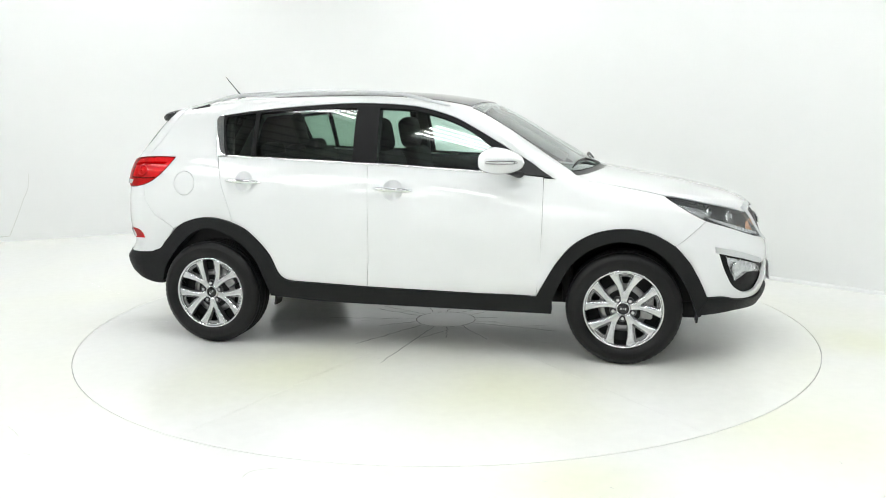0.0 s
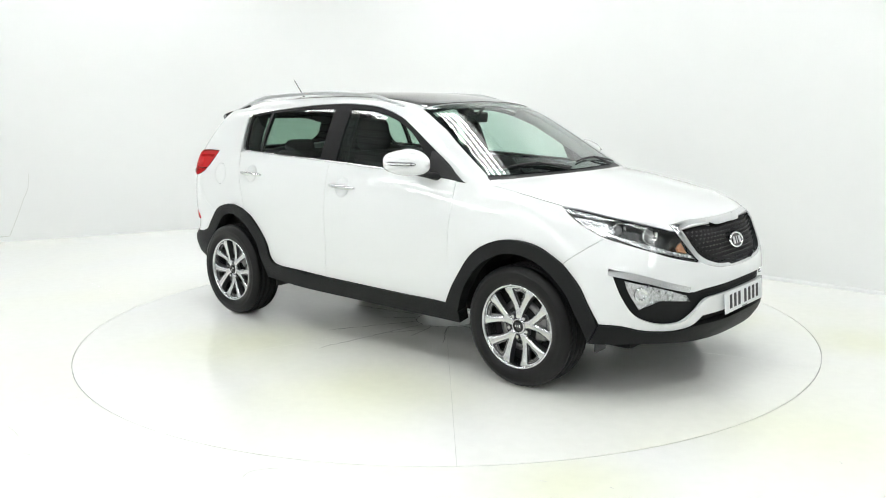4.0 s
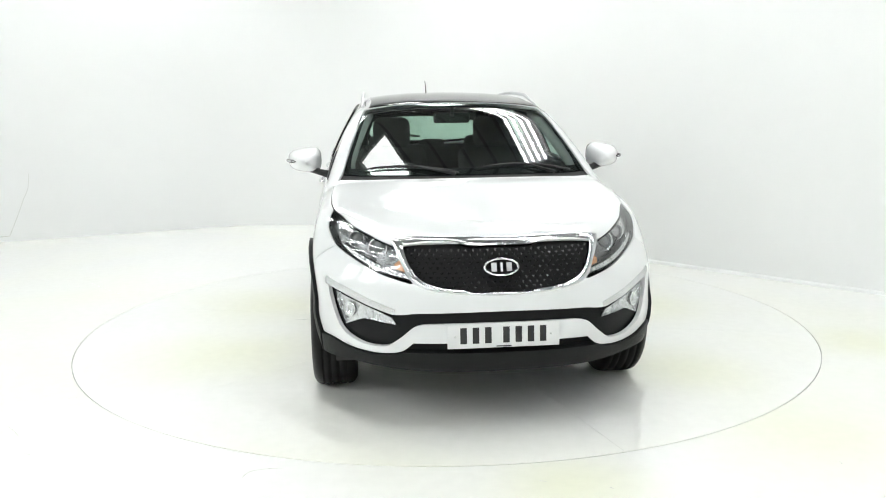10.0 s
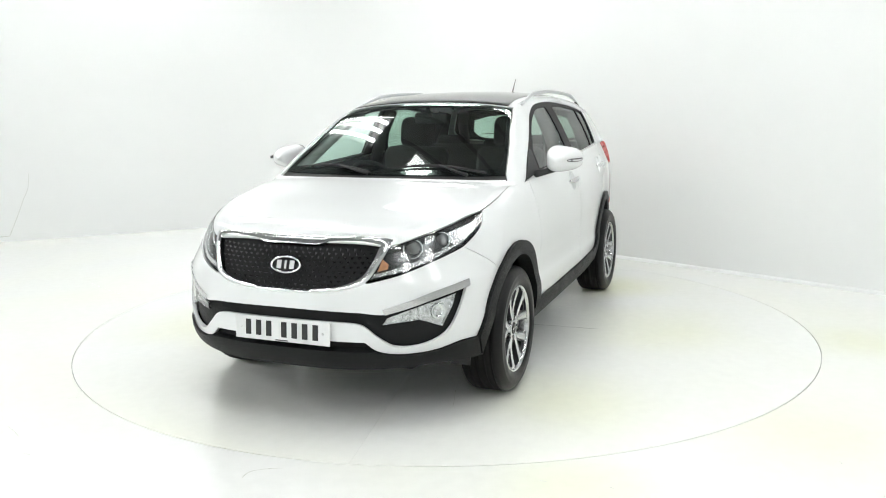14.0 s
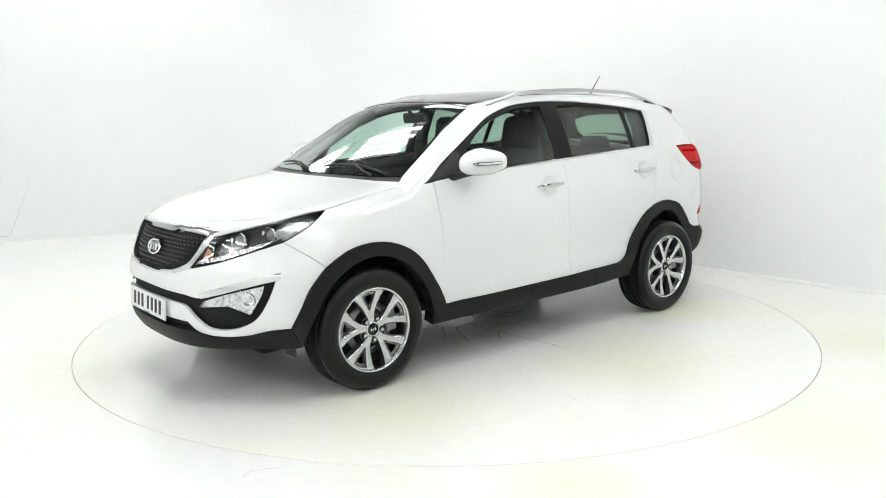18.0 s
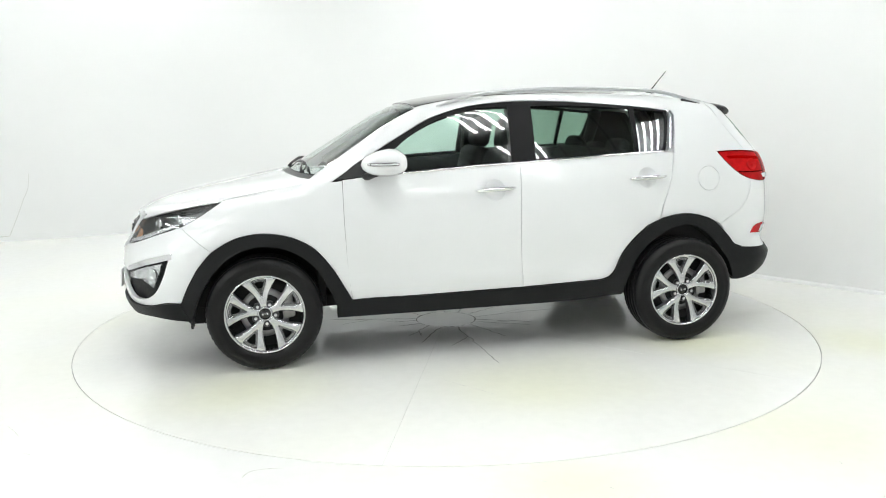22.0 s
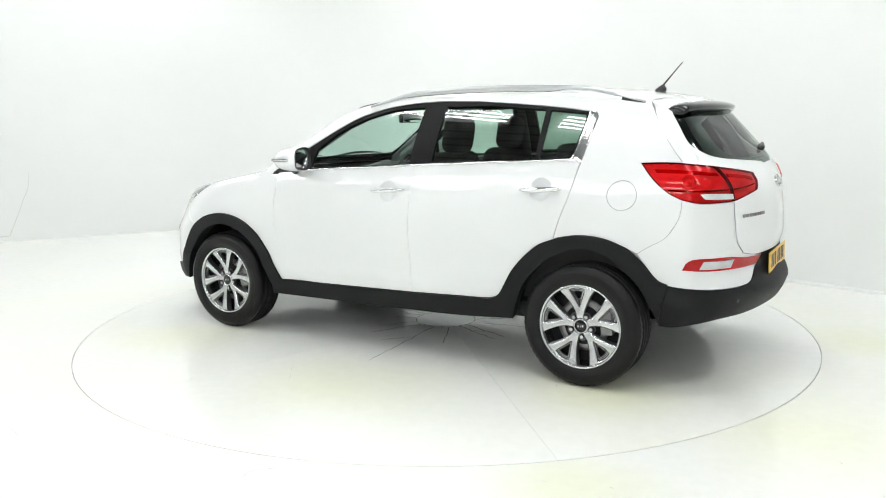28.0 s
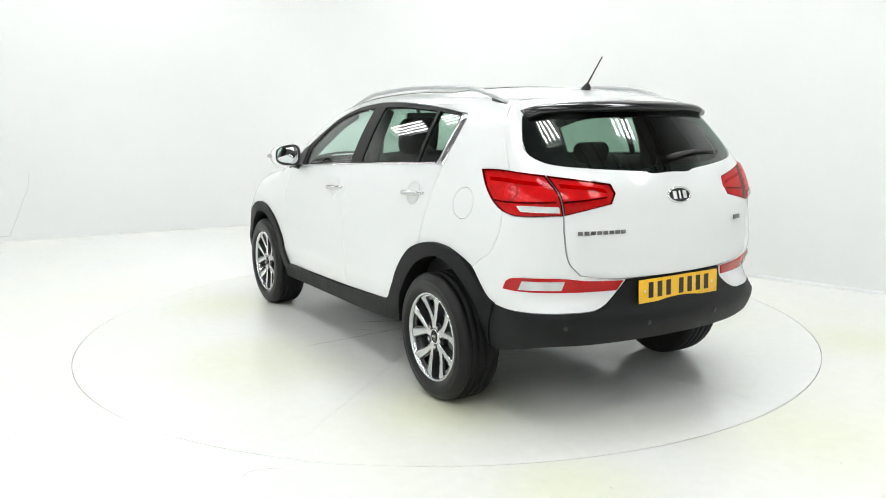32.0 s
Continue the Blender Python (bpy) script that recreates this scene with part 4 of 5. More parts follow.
def number_plate(end):
    x, z, mat = (2.208, 0.464, PLATE_WHITE) if end > 0 else (-2.161, 0.640, PLATE_YELLOW)
    tilt = -4 if end > 0 else 2
    m = pose(x, 0, z, 0, tilt, 0) @ pose(0, 0, 0, 90, 0, 90 if end > 0 else -90)
    plate = part("number_plate", _placed(box_bm((0.52, 0.111, 0.006), (0, 0, 0), 0.0025, 2), m), mat, CAR,
                 "white number plate with dark bars" if end > 0 else "yellow number plate with dark bars")
    for i, dx in enumerate((-0.178, -0.121, -0.064, 0.020, 0.077, 0.134, 0.191)):
        bar("plate_bar", INK, m @ pose(dx - 0.008, 0.003, 0.0035), (0.030, 0.074, 0.002), plate, 0.0005)
    for dx in (-0.225, 0.222):
        v, f = lathe([(0.006, 0.0), (0.006, 0.002), (0.0005, 0.003)], 12, "z")
        link_mesh("screw_cap", [m @ pose(dx, 0, 0.003) @ Vector(a) for a in v], f, FIXTURE, plate)
    bar("maker_bar", INK, m @ pose(0.0, -0.049, 0.0035), (0.07, 0.005, 0.001), plate, 0.0002)


def flanks():
    hf, hr = (-0.070, 1.006), (-1.065, 1.053)
    door = S((0.843, 1.088), (0.553, 1.118), (0.15, 1.141), (-0.24, 1.163), (-0.230, 0.95), (-0.227, 0.795), (-0.232, 0.60), (-0.244, 0.402), (0.30, 0.390), (0.808, 0.380), (0.825, 0.50), (0.843, 0.819))
    doors = panel("front_door", WHITE_PAINT, door, "side", corner=30, holes=[S(*ring_points(hf, 0.062))], label="white painted front door")
    rdoor = S((-0.24, 1.163), (-0.7, 1.187), (-1.268, 1.214), (-1.226, 1.025), (-1.179, 0.893), (-1.149, 0.787)) + S((-1.050, 0.742), (-0.913, 0.606), (-0.838, 0.468), (-0.805, 0.437), (-0.765, 0.4235), (-0.720, 0.4193)) + S((-0.5, 0.413), (-0.244, 0.402), (-0.232, 0.60), (-0.227, 0.795), (-0.230, 0.95))
    rdoors = panel("rear_door", WHITE_PAINT, rdoor, "side", corner=30, holes=[S(*ring_points(hr, 0.062))], label="white painted rear door")
    for c, dd, length in ((hf, doors, 0.245), (hr, rdoors, 0.245)):
        panel("handle_cup", WHITE_PAINT, S(*ring_points(c, 0.062)), "side", parent=dd, inset=-0.0022, out=-0.0025, crown=-0.026, depth=0.002, step=0.008, roll=0.0)
        q, n = on_skin((c[0], 0.87, c[1]), 0.024)
        for s, d in ((1, dd[0]), (-1, dd[1])):
            path, rad = [], []
            for k in range(13):
                t = k / 12
                u = 2 * t - 1
                path.append((q[0] - u * length / 2, s * (q[1] - 0.020 * abs(u) ** 3), q[2] + u * 0.006))
                rad.append(0.006 + 0.009 * (1 - abs(u) ** 3))
            v, f = tube_mesh(path, rad, 10, 1.0)
            link_mesh("door_handle", v, f, CHROME, d, "chrome pull handle")
    lamp_edge = S((-1.70, 1.207), (-1.588, 1.203)) + seam(LAMP_LOW)[1:]
    quarter = S((1.11, 1.064)) + T((1.035, 0.742)) + T(*SCREEN_SIDE) + T(*ROOF_SIDE) + S(*GATE_SIDE) + lamp_edge
    quarter += seam(REAR_SEAM) + S((-1.53, 0.768), (-1.42, 0.806), (-1.294, 0.816), (-1.17, 0.796)) + S((-1.149, 0.787), (-1.179, 0.893), (-1.226, 1.025), (-1.270, 1.200))
    quarter += S((-1.300, 1.33), (-1.321, 1.44), (-1.305, 1.468)) + S(*reversed(DLO_TOP[1:])) + S((0.905, 1.080))
    cap = S(*ring_points((-1.508, 1.034), 0.077))
    sides = panel("body_side", WHITE_PAINT, quarter, "side", corner=30, holes=[cap], label="white painted pillar, roof side and rear wing")
    panel("fuel_flap", WHITE_PAINT, cap, "side", parent=None, both=True, step=0.02)
    inner = S((1.50, 0.970), (1.11, 1.045), (0.55, 1.095), (-0.26, 1.145), (-1.2, 1.195), (-1.57, 1.185), (-1.80, 1.01), (-1.79, 0.85)) + S(*reversed(ARCH_R[3:11])) + S((-0.80, 0.40), (0.0, 0.375), (0.82, 0.36)) + S(*ARCH_F[1:9]) + S((1.76, 0.66), (1.79, 0.78), (1.70, 0.86))
    panel("inner_panel", SEAL, inner, "side", out=-0.011, depth=0.004, step=0.05, holes=[S(*ring_points(hf, 0.075)), S(*ring_points(hr, 0.075))], corner=30)
    lining = S((-1.235, 1.205), (-1.29, 1.45), (-1.36, 1.485), (-1.55, 1.470), (-1.61, 1.40), (-1.70, 1.24), (-1.60, 1.12), (-1.35, 1.12))
    panel("pillar_lining", TRIM_DARK, lining, "side", out=-0.030, depth=0.004, step=0.06, label="dark cabin pillar lining")
    frame_line = S(*DLO_TOP) + S((-1.277, 1.43), (-1.243, 1.31), (-1.212, 1.212), (-0.7, 1.189), (-0.24, 1.165), (0.15, 1.143), (0.553, 1.120), (0.843, 1.088))
    fw = S((0.570, 1.130), (0.552, 1.240), (0.413, 1.345), (0.25, 1.425), (0.06, 1.480), (-0.075, 1.497), (-0.205, 1.503), (-0.187, 1.172), (0.155, 1.153))
    rw = S((-0.358, 1.505), (-0.65, 1.505), (-1.012, 1.482), (-1.003, 1.210), (-0.66, 1.198), (-0.345, 1.186))
    qw = S((-1.043, 1.480), (-1.247, 1.459), (-1.252, 1.415), (-1.208, 1.245), (-1.180, 1.218), (-1.032, 1.212))
    frames = panel("window_surround", SATIN_BLACK, frame_line, "side", holes=[fw, rw, qw], out=-0.002, step=0.025, depth=0.022, label="black window frames and pillars")
    for nm, w, mat in (("front_window", fw, GLASS_CLEAR), ("rear_window", rw, GLASS_DARK), ("quarter_window", qw, GLASS_DARK)):
        for ob in panel(nm, mat, w, "side", out=-0.008, inset=-0.004, depth=0.0, step=0.04):
            ob.visible_shadow = False
    belt = S((0.62, 1.116), (0.15, 1.147), (-0.24, 1.169), (-0.7, 1.193), (-1.20, 1.218), (-1.20, 1.206), (-0.7, 1.181), (-0.24, 1.157), (0.15, 1.135), (0.62, 1.104))
    panel("waist_strip", CHROME, belt, "side", out=0.004, inset=0, step=0.006, crown=0.004, soft=0.006, roll=0.002, label="chrome waist strip")
    qtr = S((-1.268, 1.474), (-1.305, 1.466), (-1.320, 1.440), (-1.299, 1.33), (-1.274, 1.200), (-1.196, 1.204), (-1.222, 1.240), (-1.244, 1.33), (-1.264, 1.42))
    panel("pillar_trim", BRIGHT_TRIM, qtr, "side", out=0.003, inset=0.001, step=0.008, crown=0.004, soft=0.030, label="chrome rear pillar trim")
    fa = S(*ARCH_F) + S(*reversed(ARCH_F_IN))
    panel("front_arch", CLADDING, fa, "side", out=0.020, depth=0.08, roll=0.004, step=0.02, label="dark grey plastic wheel arch")
    ra = S(*ARCH_R) + S(*reversed(ARCH_R_IN))
    panel("rear_arch", CLADDING, ra, "side", out=0.020, depth=0.08, roll=0.004, step=0.02, label="dark grey plastic wheel arch")
    sill = S((0.83, 0.381), (0.30, 0.388), (-0.24, 0.400), (-0.811, 0.423), (-0.905, 0.315), (-0.53, 0.293), (0.0, 0.285), (0.90, 0.274), (0.90, 0.335))
    panel("sill", CLADDING, sill, "side", out=0.018, depth=0.08, roll=0.008, step=0.025, label="dark grey plastic sill")
    for s in (1, -1):
        for x0, x1 in ((1.745, 1.735),) if s > 0 else ((1.745, 1.735), (-0.905, -0.925)):
            v = [(x0, s * 0.66, 0.34), (x0, s * 0.785, 0.34), (x1, s * 0.775, 0.235), (x1, s * 0.68, 0.235)]
            v += [(x + 0.012, y, z) for x, y, z in v]
            link_mesh("mud_flap", v, [(0, 1, 2, 3), (7, 6, 5, 4), (0, 4, 5, 1), (1, 5, 6, 2), (2, 6, 7, 3), (3, 7, 4, 0)], BLACK_PLASTIC, CAR, smooth=False)


def roof_and_screens():
    edge = T(*SCREEN_SIDE)
    ws = T((1.135, 0.0), (1.112, 0.30), (1.05, 0.58)) + edge + T((0.382, 0.40), (0.395, 0.2), (0.40, 0.0))
    w = panel("windscreen", GLASS_SCREEN, mirrored(ws), "top", both=False, out=-0.004, depth=0.0, step=0.04)
    w.visible_shadow = False
    clear = T((1.075, 0.0), (1.055, 0.30), (1.0, 0.56), (0.955, 0.675), (0.86, 0.668), (0.74, 0.640), (0.58, 0.599), (0.44, 0.560), (0.447, 0.30), (0.45, 0.0))
    panel("screen_border", GLOSS_BLACK, mirrored(ws), "top", holes=[mirrored(clear)], both=False, out=-0.0065, depth=0.006, step=0.025, label="black border of the windscreen")
    cowl = T((1.178, 0.0), (1.155, 0.30), (1.09, 0.60), (1.035, 0.742), (0.995, 0.722), (1.05, 0.58), (1.112, 0.30), (1.135, 0.0))
    panel("cowl", BLACK_PLASTIC, mirrored(cowl), "top", both=False, out=-0.012, inset=-0.004, step=0.02, label="black plastic scuttle")
    for y0, y1, xa, xb in ((-0.06, -0.60, 1.13, 1.005), (0.62, 0.06, 1.03, 1.09)):
        pts = []
        for k in range(9):
            t = k / 8
            y = y0 + (y1 - y0) * t
            x = xa + (xb - xa) * t - 0.02 * math.sin(math.pi * t)
            q, n = on_skin(T((x, abs(y)))[0], 0.007)
            pts.append((q[0], y, q[2]))
        v, f = tube_mesh(pts, [0.004, 0.005, 0.005, 0.006, 0.006, 0.006, 0.005, 0.004, 0.003], 8, 1.4)
        wp = link_mesh("wiper", v, f, BLACK_PLASTIC, CAR, "black wiper at rest")
        mid = Vector(pts[4])
        py = y0 - 0.10 if y0 > 0 else y0 - 0.02
        q0 = T((1.135 - 0.24 * py * py, abs(py)))[0]
        q1 = T((1.112 - 0.24 * (py + mid.y) ** 2 / 4, abs((py + mid.y) / 2)))[0]
        v, f = tube_mesh([(q0[0], py, q0[2] + 0.002), (q1[0], (py + mid.y) / 2, q1[2] + 0.012), tuple(mid + Vector((0.006, 0, 0.008)))], [0.010, 0.006, 0.004], 8)
        link_mesh("wiper_arm", v, f, BLACK_PLASTIC, wp)
    inner = [(x, y) for x, y in ((0.20, 0.530), (-0.10, 0.522), (-0.50, 0.516), (-0.95, 0.512))]
    sun = T((0.392, 0.0), (0.388, 0.2), (0.375, 0.40), (0.366, 0.545)) + T(*inner) + T((-1.0, 0.45), (-1.02, 0.0))
    panel("panoramic_roof", ROOF_GLASS, mirrored(sun), "top", both=False, out=0.003, label="black panoramic glass roof")
    outer = T((0.394, 0.0), (0.390, 0.2), (0.378, 0.40)) + T((0.375, 0.572)) + T(*ROOF_SIDE) + T((-1.615, 0.40), (-1.650, 0.2), (-1.66, 0.0))
    panel("roof", WHITE_PAINT, mirrored(outer), "top", both=False, out=-0.001, label="white painted roof")
    # rails
    for s in (1, -1):
        path, rad = [], []
        for k in range(29):
            t = k / 28
            x = 0.235 - 1.78 * t
            y = 0.590 - 0.02 * t - 0.02 * math.sin(math.pi * t)
            z = T((x, y))[0][2]
            up = 0.040 * min(1.0, math.sin(math.pi * t) * 1.9) - 0.001
            path.append((x, s * y, z + up))
            rad.append(0.0065 + 0.0045 * min(1, math.sin(math.pi * t) * 2.5))
        v, f = tube_mesh(path, rad, 10, 1.15)
        rail = link_mesh("roof_rail", v, f, SATIN_METAL, CAR, "satin silver roof rail")
        for ends in (path[26:29],):
            v, f = tube_mesh([(x, y, z - 0.013) for x, y, z in ends], 0.008, 8, 1.8)
            link_mesh("rail_foot", v, f, BLACK_PLASTIC, rail, "black rail foot")
    # aerial
    v, f = lathe([(0.024, -0.010), (0.022, 0.006), (0.014, 0.018), (0.007, 0.028), (0.0005, 0.030)], 20, "z")
    base = link_mesh("aerial", [(-1.462 + a[0] * 1.5 - a[2] * 0.4, a[1] * 0.7, 1.588 + a[2]) for a in v], f, BLACK_PLASTIC, CAR, "black aerial on the roof")
    v, f = tube_mesh([(-1.478, 0, 1.618), (-1.53, 0, 1.680), (-1.585, 0, 1.745)], [0.0055, 0.0035, 0.003], 8)
    link_mesh("mast", v, f, BLACK_PLASTIC, base)


def rear_end():
    gate = Rr((0.0, 0.705), (0.40, 0.712), (0.535, 0.735), (0.590, 0.80), (0.604, 0.92), (0.602, 1.008), (0.50, 1.030), (0.385, 1.053), (0.355, 1.10), (0.366, 1.143), (0.50, 1.165)) + S(*reversed(GATE_SIDE)) + T((-1.575, 0.552), (-1.615, 0.40), (-1.650, 0.2), (-1.66, 0.0))
    glass = Rr((0.0, 1.183), (0.12, 1.180), (0.16, 1.190), (0.43, 1.212), (0.59, 1.232), (0.650, 1.262), (0.665, 1.305), (0.637, 1.376), (0.597, 1.450), (0.560, 1.478), (0.30, 1.496), (0.0, 1.500))
    panel("tailgate", WHITE_PAINT, mirrored(gate), "rear", inset=0.0009, roll=0.0015, holes=[mirrored(glass)], both=False, label="white painted tailgate")
    big = inset_ring(mirrored(glass), "rear", -0.012)
    back = Rr((0.0, 0.670), (0.45, 0.670), (0.60, 0.68)) + S((-1.84, 0.72), (-1.72, 0.84), (-1.77, 0.95), (-1.75, 1.02), (-1.70, 1.19), (-1.66, 1.28), (-1.60, 1.40)) + T((-1.545, 0.530), (-1.58, 0.40), (-1.62, 0.2), (-1.63, 0.0))
    panel("inner_gate", SEAL, mirrored(back), "rear", holes=[big], both=False, out=-0.011, depth=0.004, step=0.05)
    g = panel("tailgate_window", GLASS_DARK, mirrored(glass), "rear", both=False, out=-0.001, depth=0.0, step=0.04)
    g.visible_shadow = False
    clear = Rr((0.0, 1.215), (0.30, 1.222), (0.46, 1.245), (0.500, 1.295), (0.465, 1.40), (0.30, 1.438), (0.0, 1.445))
    panel("glass_border", GLOSS_BLACK, mirrored(glass), "rear", holes=[mirrored(clear)], both=False, out=-0.006, depth=0.006, step=0.03, label="black border of the tailgate window")
    # spoiler
    verts, faces = [], []
    ny = 25
    for i in range(ny):
        y = -0.585 + 1.17 * i / (ny - 1)
        u = abs(y) / 0.60
        xf, xt = -1.755 + 0.085 * u**2, -1.858 + 0.110 * u**2
        zf = T((xf, abs(y)))[0][2] + 0.004
        zt = 1.497 - 0.012 * u**4 - 0.022 * u**12
        th = 0.032
        for a, b in ((xf, zf), (xf * 0.6 + xt * 0.4, zf * 0.6 + zt * 0.4 + 0.005), (xf * 0.2 + xt * 0.8, zf * 0.2 + zt * 0.8 + 0.004), (xt, zt - 0.004), (xt - 0.003, zt - 0.014), (xt + 0.008, zt - th), (xf * 0.45 + xt * 0.55, zt - th - 0.002), (xf - 0.01, zf - 0.075)):
            verts.append((a, y, b))
    for i in range(ny - 1):
        for k in range(8):
            faces.append((i * 8 + k, i * 8 + (k + 1) % 8, (i + 1) * 8 + (k + 1) % 8, (i + 1) * 8 + k))
    faces += [tuple(range(7, -1, -1)), tuple((ny - 1) * 8 + k for k in range(8))]
    link_mesh("spoiler", verts, faces, GLOSS_BLACK, CAR, "gloss black roof spoiler")
    # rear wiper
    pts = []
    for k in range(9):
        t = k / 8
        y = -0.02 - 0.43 * t
        q, n = on_skin(Rr((abs(y), 1.238 + 0.018 * math.sin(math.pi * t * 0.9) + 0.010 * t))[0], 0.012)
        pts.append((q[0], y, q[2]))
    v, f = tube_mesh(pts, [0.012, 0.016, 0.014, 0.012, 0.010, 0.008, 0.007, 0.005, 0.003], 10, 0.8)
    link_mesh("rear_wiper", v, f, BLACK_PLASTIC, CAR, "black rear wiper")
    # tail lamps, in two halves that meet at the tailgate's gap
    outer = S((-1.588, 1.203), (-1.70, 1.207), (-1.80, 1.205)) + Rr((0.640, 1.188), (0.612, 1.10), (0.604, 1.008)) + S((-1.90, 1.005)) + list(reversed(seam(LAMP_LOW)))[:-1]
    lamps = panel("tail_lamp", RED_BOWL, outer, "rear", out=-0.010, step=0.015, inset=0.004, depth=0.0, label="red tail lamp with glossy lens")
    innr = Rr((0.634, 1.186), (0.50, 1.165), (0.366, 1.143), (0.355, 1.10), (0.385, 1.053), (0.50, 1.030), (0.600, 1.008), (0.606, 1.10))
    inl = panel("tail_lamp_inner", RED_BOWL, innr, "rear", out=-0.010, step=0.015, inset=0.004, depth=0.0, label="red tail lamp on the tailgate")
    for shells, line in ((lamps, outer), (inl, innr)):
        for ob in panel("lens", RED_GLASS, line, "rear", parent=shells, out=0.009, step=0.015, depth=0.016, roll=0.007):
            ob.visible_shadow = False
        panel("rim", RED_DARK, line, "rear", parent=shells, out=0.0005, step=0.012, inset=0.001, depth=0.010, holes=[inset_ring(line, "rear", 0.0045)])
    # inner walls of the lamps: a shelf across and a dark step above the bulbs
    shelf = Rr((0.598, 1.072), (0.50, 1.078), (0.400, 1.088), (0.402, 1.082), (0.50, 1.071), (0.598, 1.064))
    panel("lamp_shelf", RED_DARK, shelf, "rear", parent=inl, out=0.001, step=0.01, inset=0.0, depth=0.010, roll=0.001)
    step_in = Rr((0.596, 1.150), (0.48, 1.136), (0.405, 1.123), (0.392, 1.106), (0.405, 1.108), (0.48, 1.122), (0.596, 1.134))
    panel("lamp_step", RED_LENS, step_in, "rear", parent=inl, out=-0.003, step=0.01, inset=0.0, depth=0.006, roll=0.001)
    step_out = S((-1.66, 1.172), (-1.76, 1.172), (-1.85, 1.168)) + Rr((0.655, 1.155), (0.648, 1.142)) + S((-1.84, 1.152), (-1.76, 1.156), (-1.675, 1.156))
    panel("lamp_step", RED_LENS, step_out, "rear", parent=lamps, out=-0.003, step=0.01, inset=0.0, depth=0.006, roll=0.001)
    shelf2 = S((-1.735, 1.072), (-1.80, 1.070)) + Rr((0.66, 1.073), (0.628, 1.073), (0.628, 1.065), (0.66, 1.065)) + S((-1.81, 1.062), (-1.745, 1.064))
    panel("lamp_shelf", RED_DARK, shelf2, "rear", parent=lamps, out=0.001, step=0.01, inset=0.0, depth=0.010, roll=0.001)
    for sgn, lp in ((1, lamps[0]), (-1, lamps[1])):
        q, n = on_skin(S((-1.84, 1.115))[0], -0.012)
        m = frame_at((q[0], sgn * q[1], q[2]), (n[0], sgn * n[1], n[2]))
        v, f = lathe([(0.040, 0.0), (0.040, 0.010), (0.035, 0.012), (0.030, 0.004), (0.012, -0.002), (0.010, 0.010), (0.0005, 0.014)], 28, "z")
        link_mesh("bulb_bowl", [m @ Vector(c) for c in v], f, RED_BOWL, lp, "silvered bulb bowl")
    rev = Rr((0.620, 1.020), (0.622, 1.046)) + S((-1.93, 1.052), (-1.895, 1.050), (-1.915, 1.026))
    panel("reversing_lens", WHITE_LENS, rev, "rear", parent=lamps, out=0.0150, step=0.015, inset=0, depth=0.003, roll=0.001, label="clear reversing lens")
    refl = S((-1.828, 0.664), (-1.850, 0.704), (-1.885, 0.722)) + Rr((0.70, 0.726), (0.60, 0.722), (0.50, 0.708), (0.325, 0.699), (0.348, 0.652), (0.50, 0.652), (0.65, 0.654), (0.75, 0.658))
    corner = S((-1.815, 1.020), (-1.90, 1.003)) + Rr((0.606, 1.006), (0.608, 0.92), (0.594, 0.80), (0.540, 0.733), (0.40, 0.708), (0.31, 0.700), (0.340, 0.650), (0.42, 0.588), (0.50, 0.567)) + S((-1.95, 0.566), (-1.761, 0.576), (-1.705, 0.605), (-1.657, 0.658)) + list(reversed(seam(REAR_SEAM)))[:-1]
    panel("rear_bumper_corner", WHITE_PAINT, corner, "rear", inset=0.0009, roll=0.0015, label="white painted rear bumper corner")
    rl = panel("bumper_lamp", RED_LENS, refl, "rear", out=0.007, step=0.015, inset=0.001, roll=0.003, label="red bumper lamp with clear middle")
    clearm = Rr((0.600, 0.711), (0.606, 0.668)) + S((-1.905, 0.670), (-1.925, 0.712))
    panel("clear_middle", WHITE_LENS, clearm, "rear", parent=rl, out=0.0105, step=0.015, inset=0, depth=0.003, roll=0.001)
    low = Rr((0.0, 0.702), (0.31, 0.698), (0.340, 0.648), (0.42, 0.586), (0.50, 0.565)) + S((-1.95, 0.564), (-1.761, 0.574), (-1.70, 0.48), (-1.714, 0.356), (-1.77, 0.353), (-1.88, 0.376)) + Rr((0.66, 0.398), (0.50, 0.402), (0.25, 0.407), (0.0, 0.410))
    panel("rear_bumper", CLADDING, mirrored(low), "rear", both=False, out=0.010, depth=0.08, roll=0.008, label="dark grey plastic rear bumper")
    for y in (-0.62, -0.22, 0.22, 0.62):
        q, n = on_skin(Rr((abs(y), 0.50))[0], 0.010)
        m = frame_at((q[0], y, q[2]), (n[0], n[1] * (1 if y > 0 else -1), n[2]))
        v, f = lathe([(0.011, -0.002), (0.011, 0.001), (0.009, 0.002), (0.0005, 0.002)], 16, "z")
        link_mesh("parking_sensor", [m @ Vector(a) for a in v], f, BLACK_PLASTIC, CAR)
    p, n = on_skin((-2.14, 0, 1.075))
    emblem(p - n * 0.001, n, 0.076, 0.040, CAR)
    for k in range(8):
        y = 0.540 - 0.029 * k
        q, n = on_skin(Rr((y, 0.927))[0], 0.002)
        bar("name_bar", STEEL, frame_at(q, n), (0.023, 0.017, 0.004), CAR, 0.001)
    q, n = on_skin(Rr((0.46, 0.935))[0], 0.002)
    bar("model_badge", STEEL, frame_at((q[0], -q[1], q[2]), (n[0], -n[1], n[2])), (0.07, 0.022, 0.004), CAR, 0.001)
    number_plate(-1)


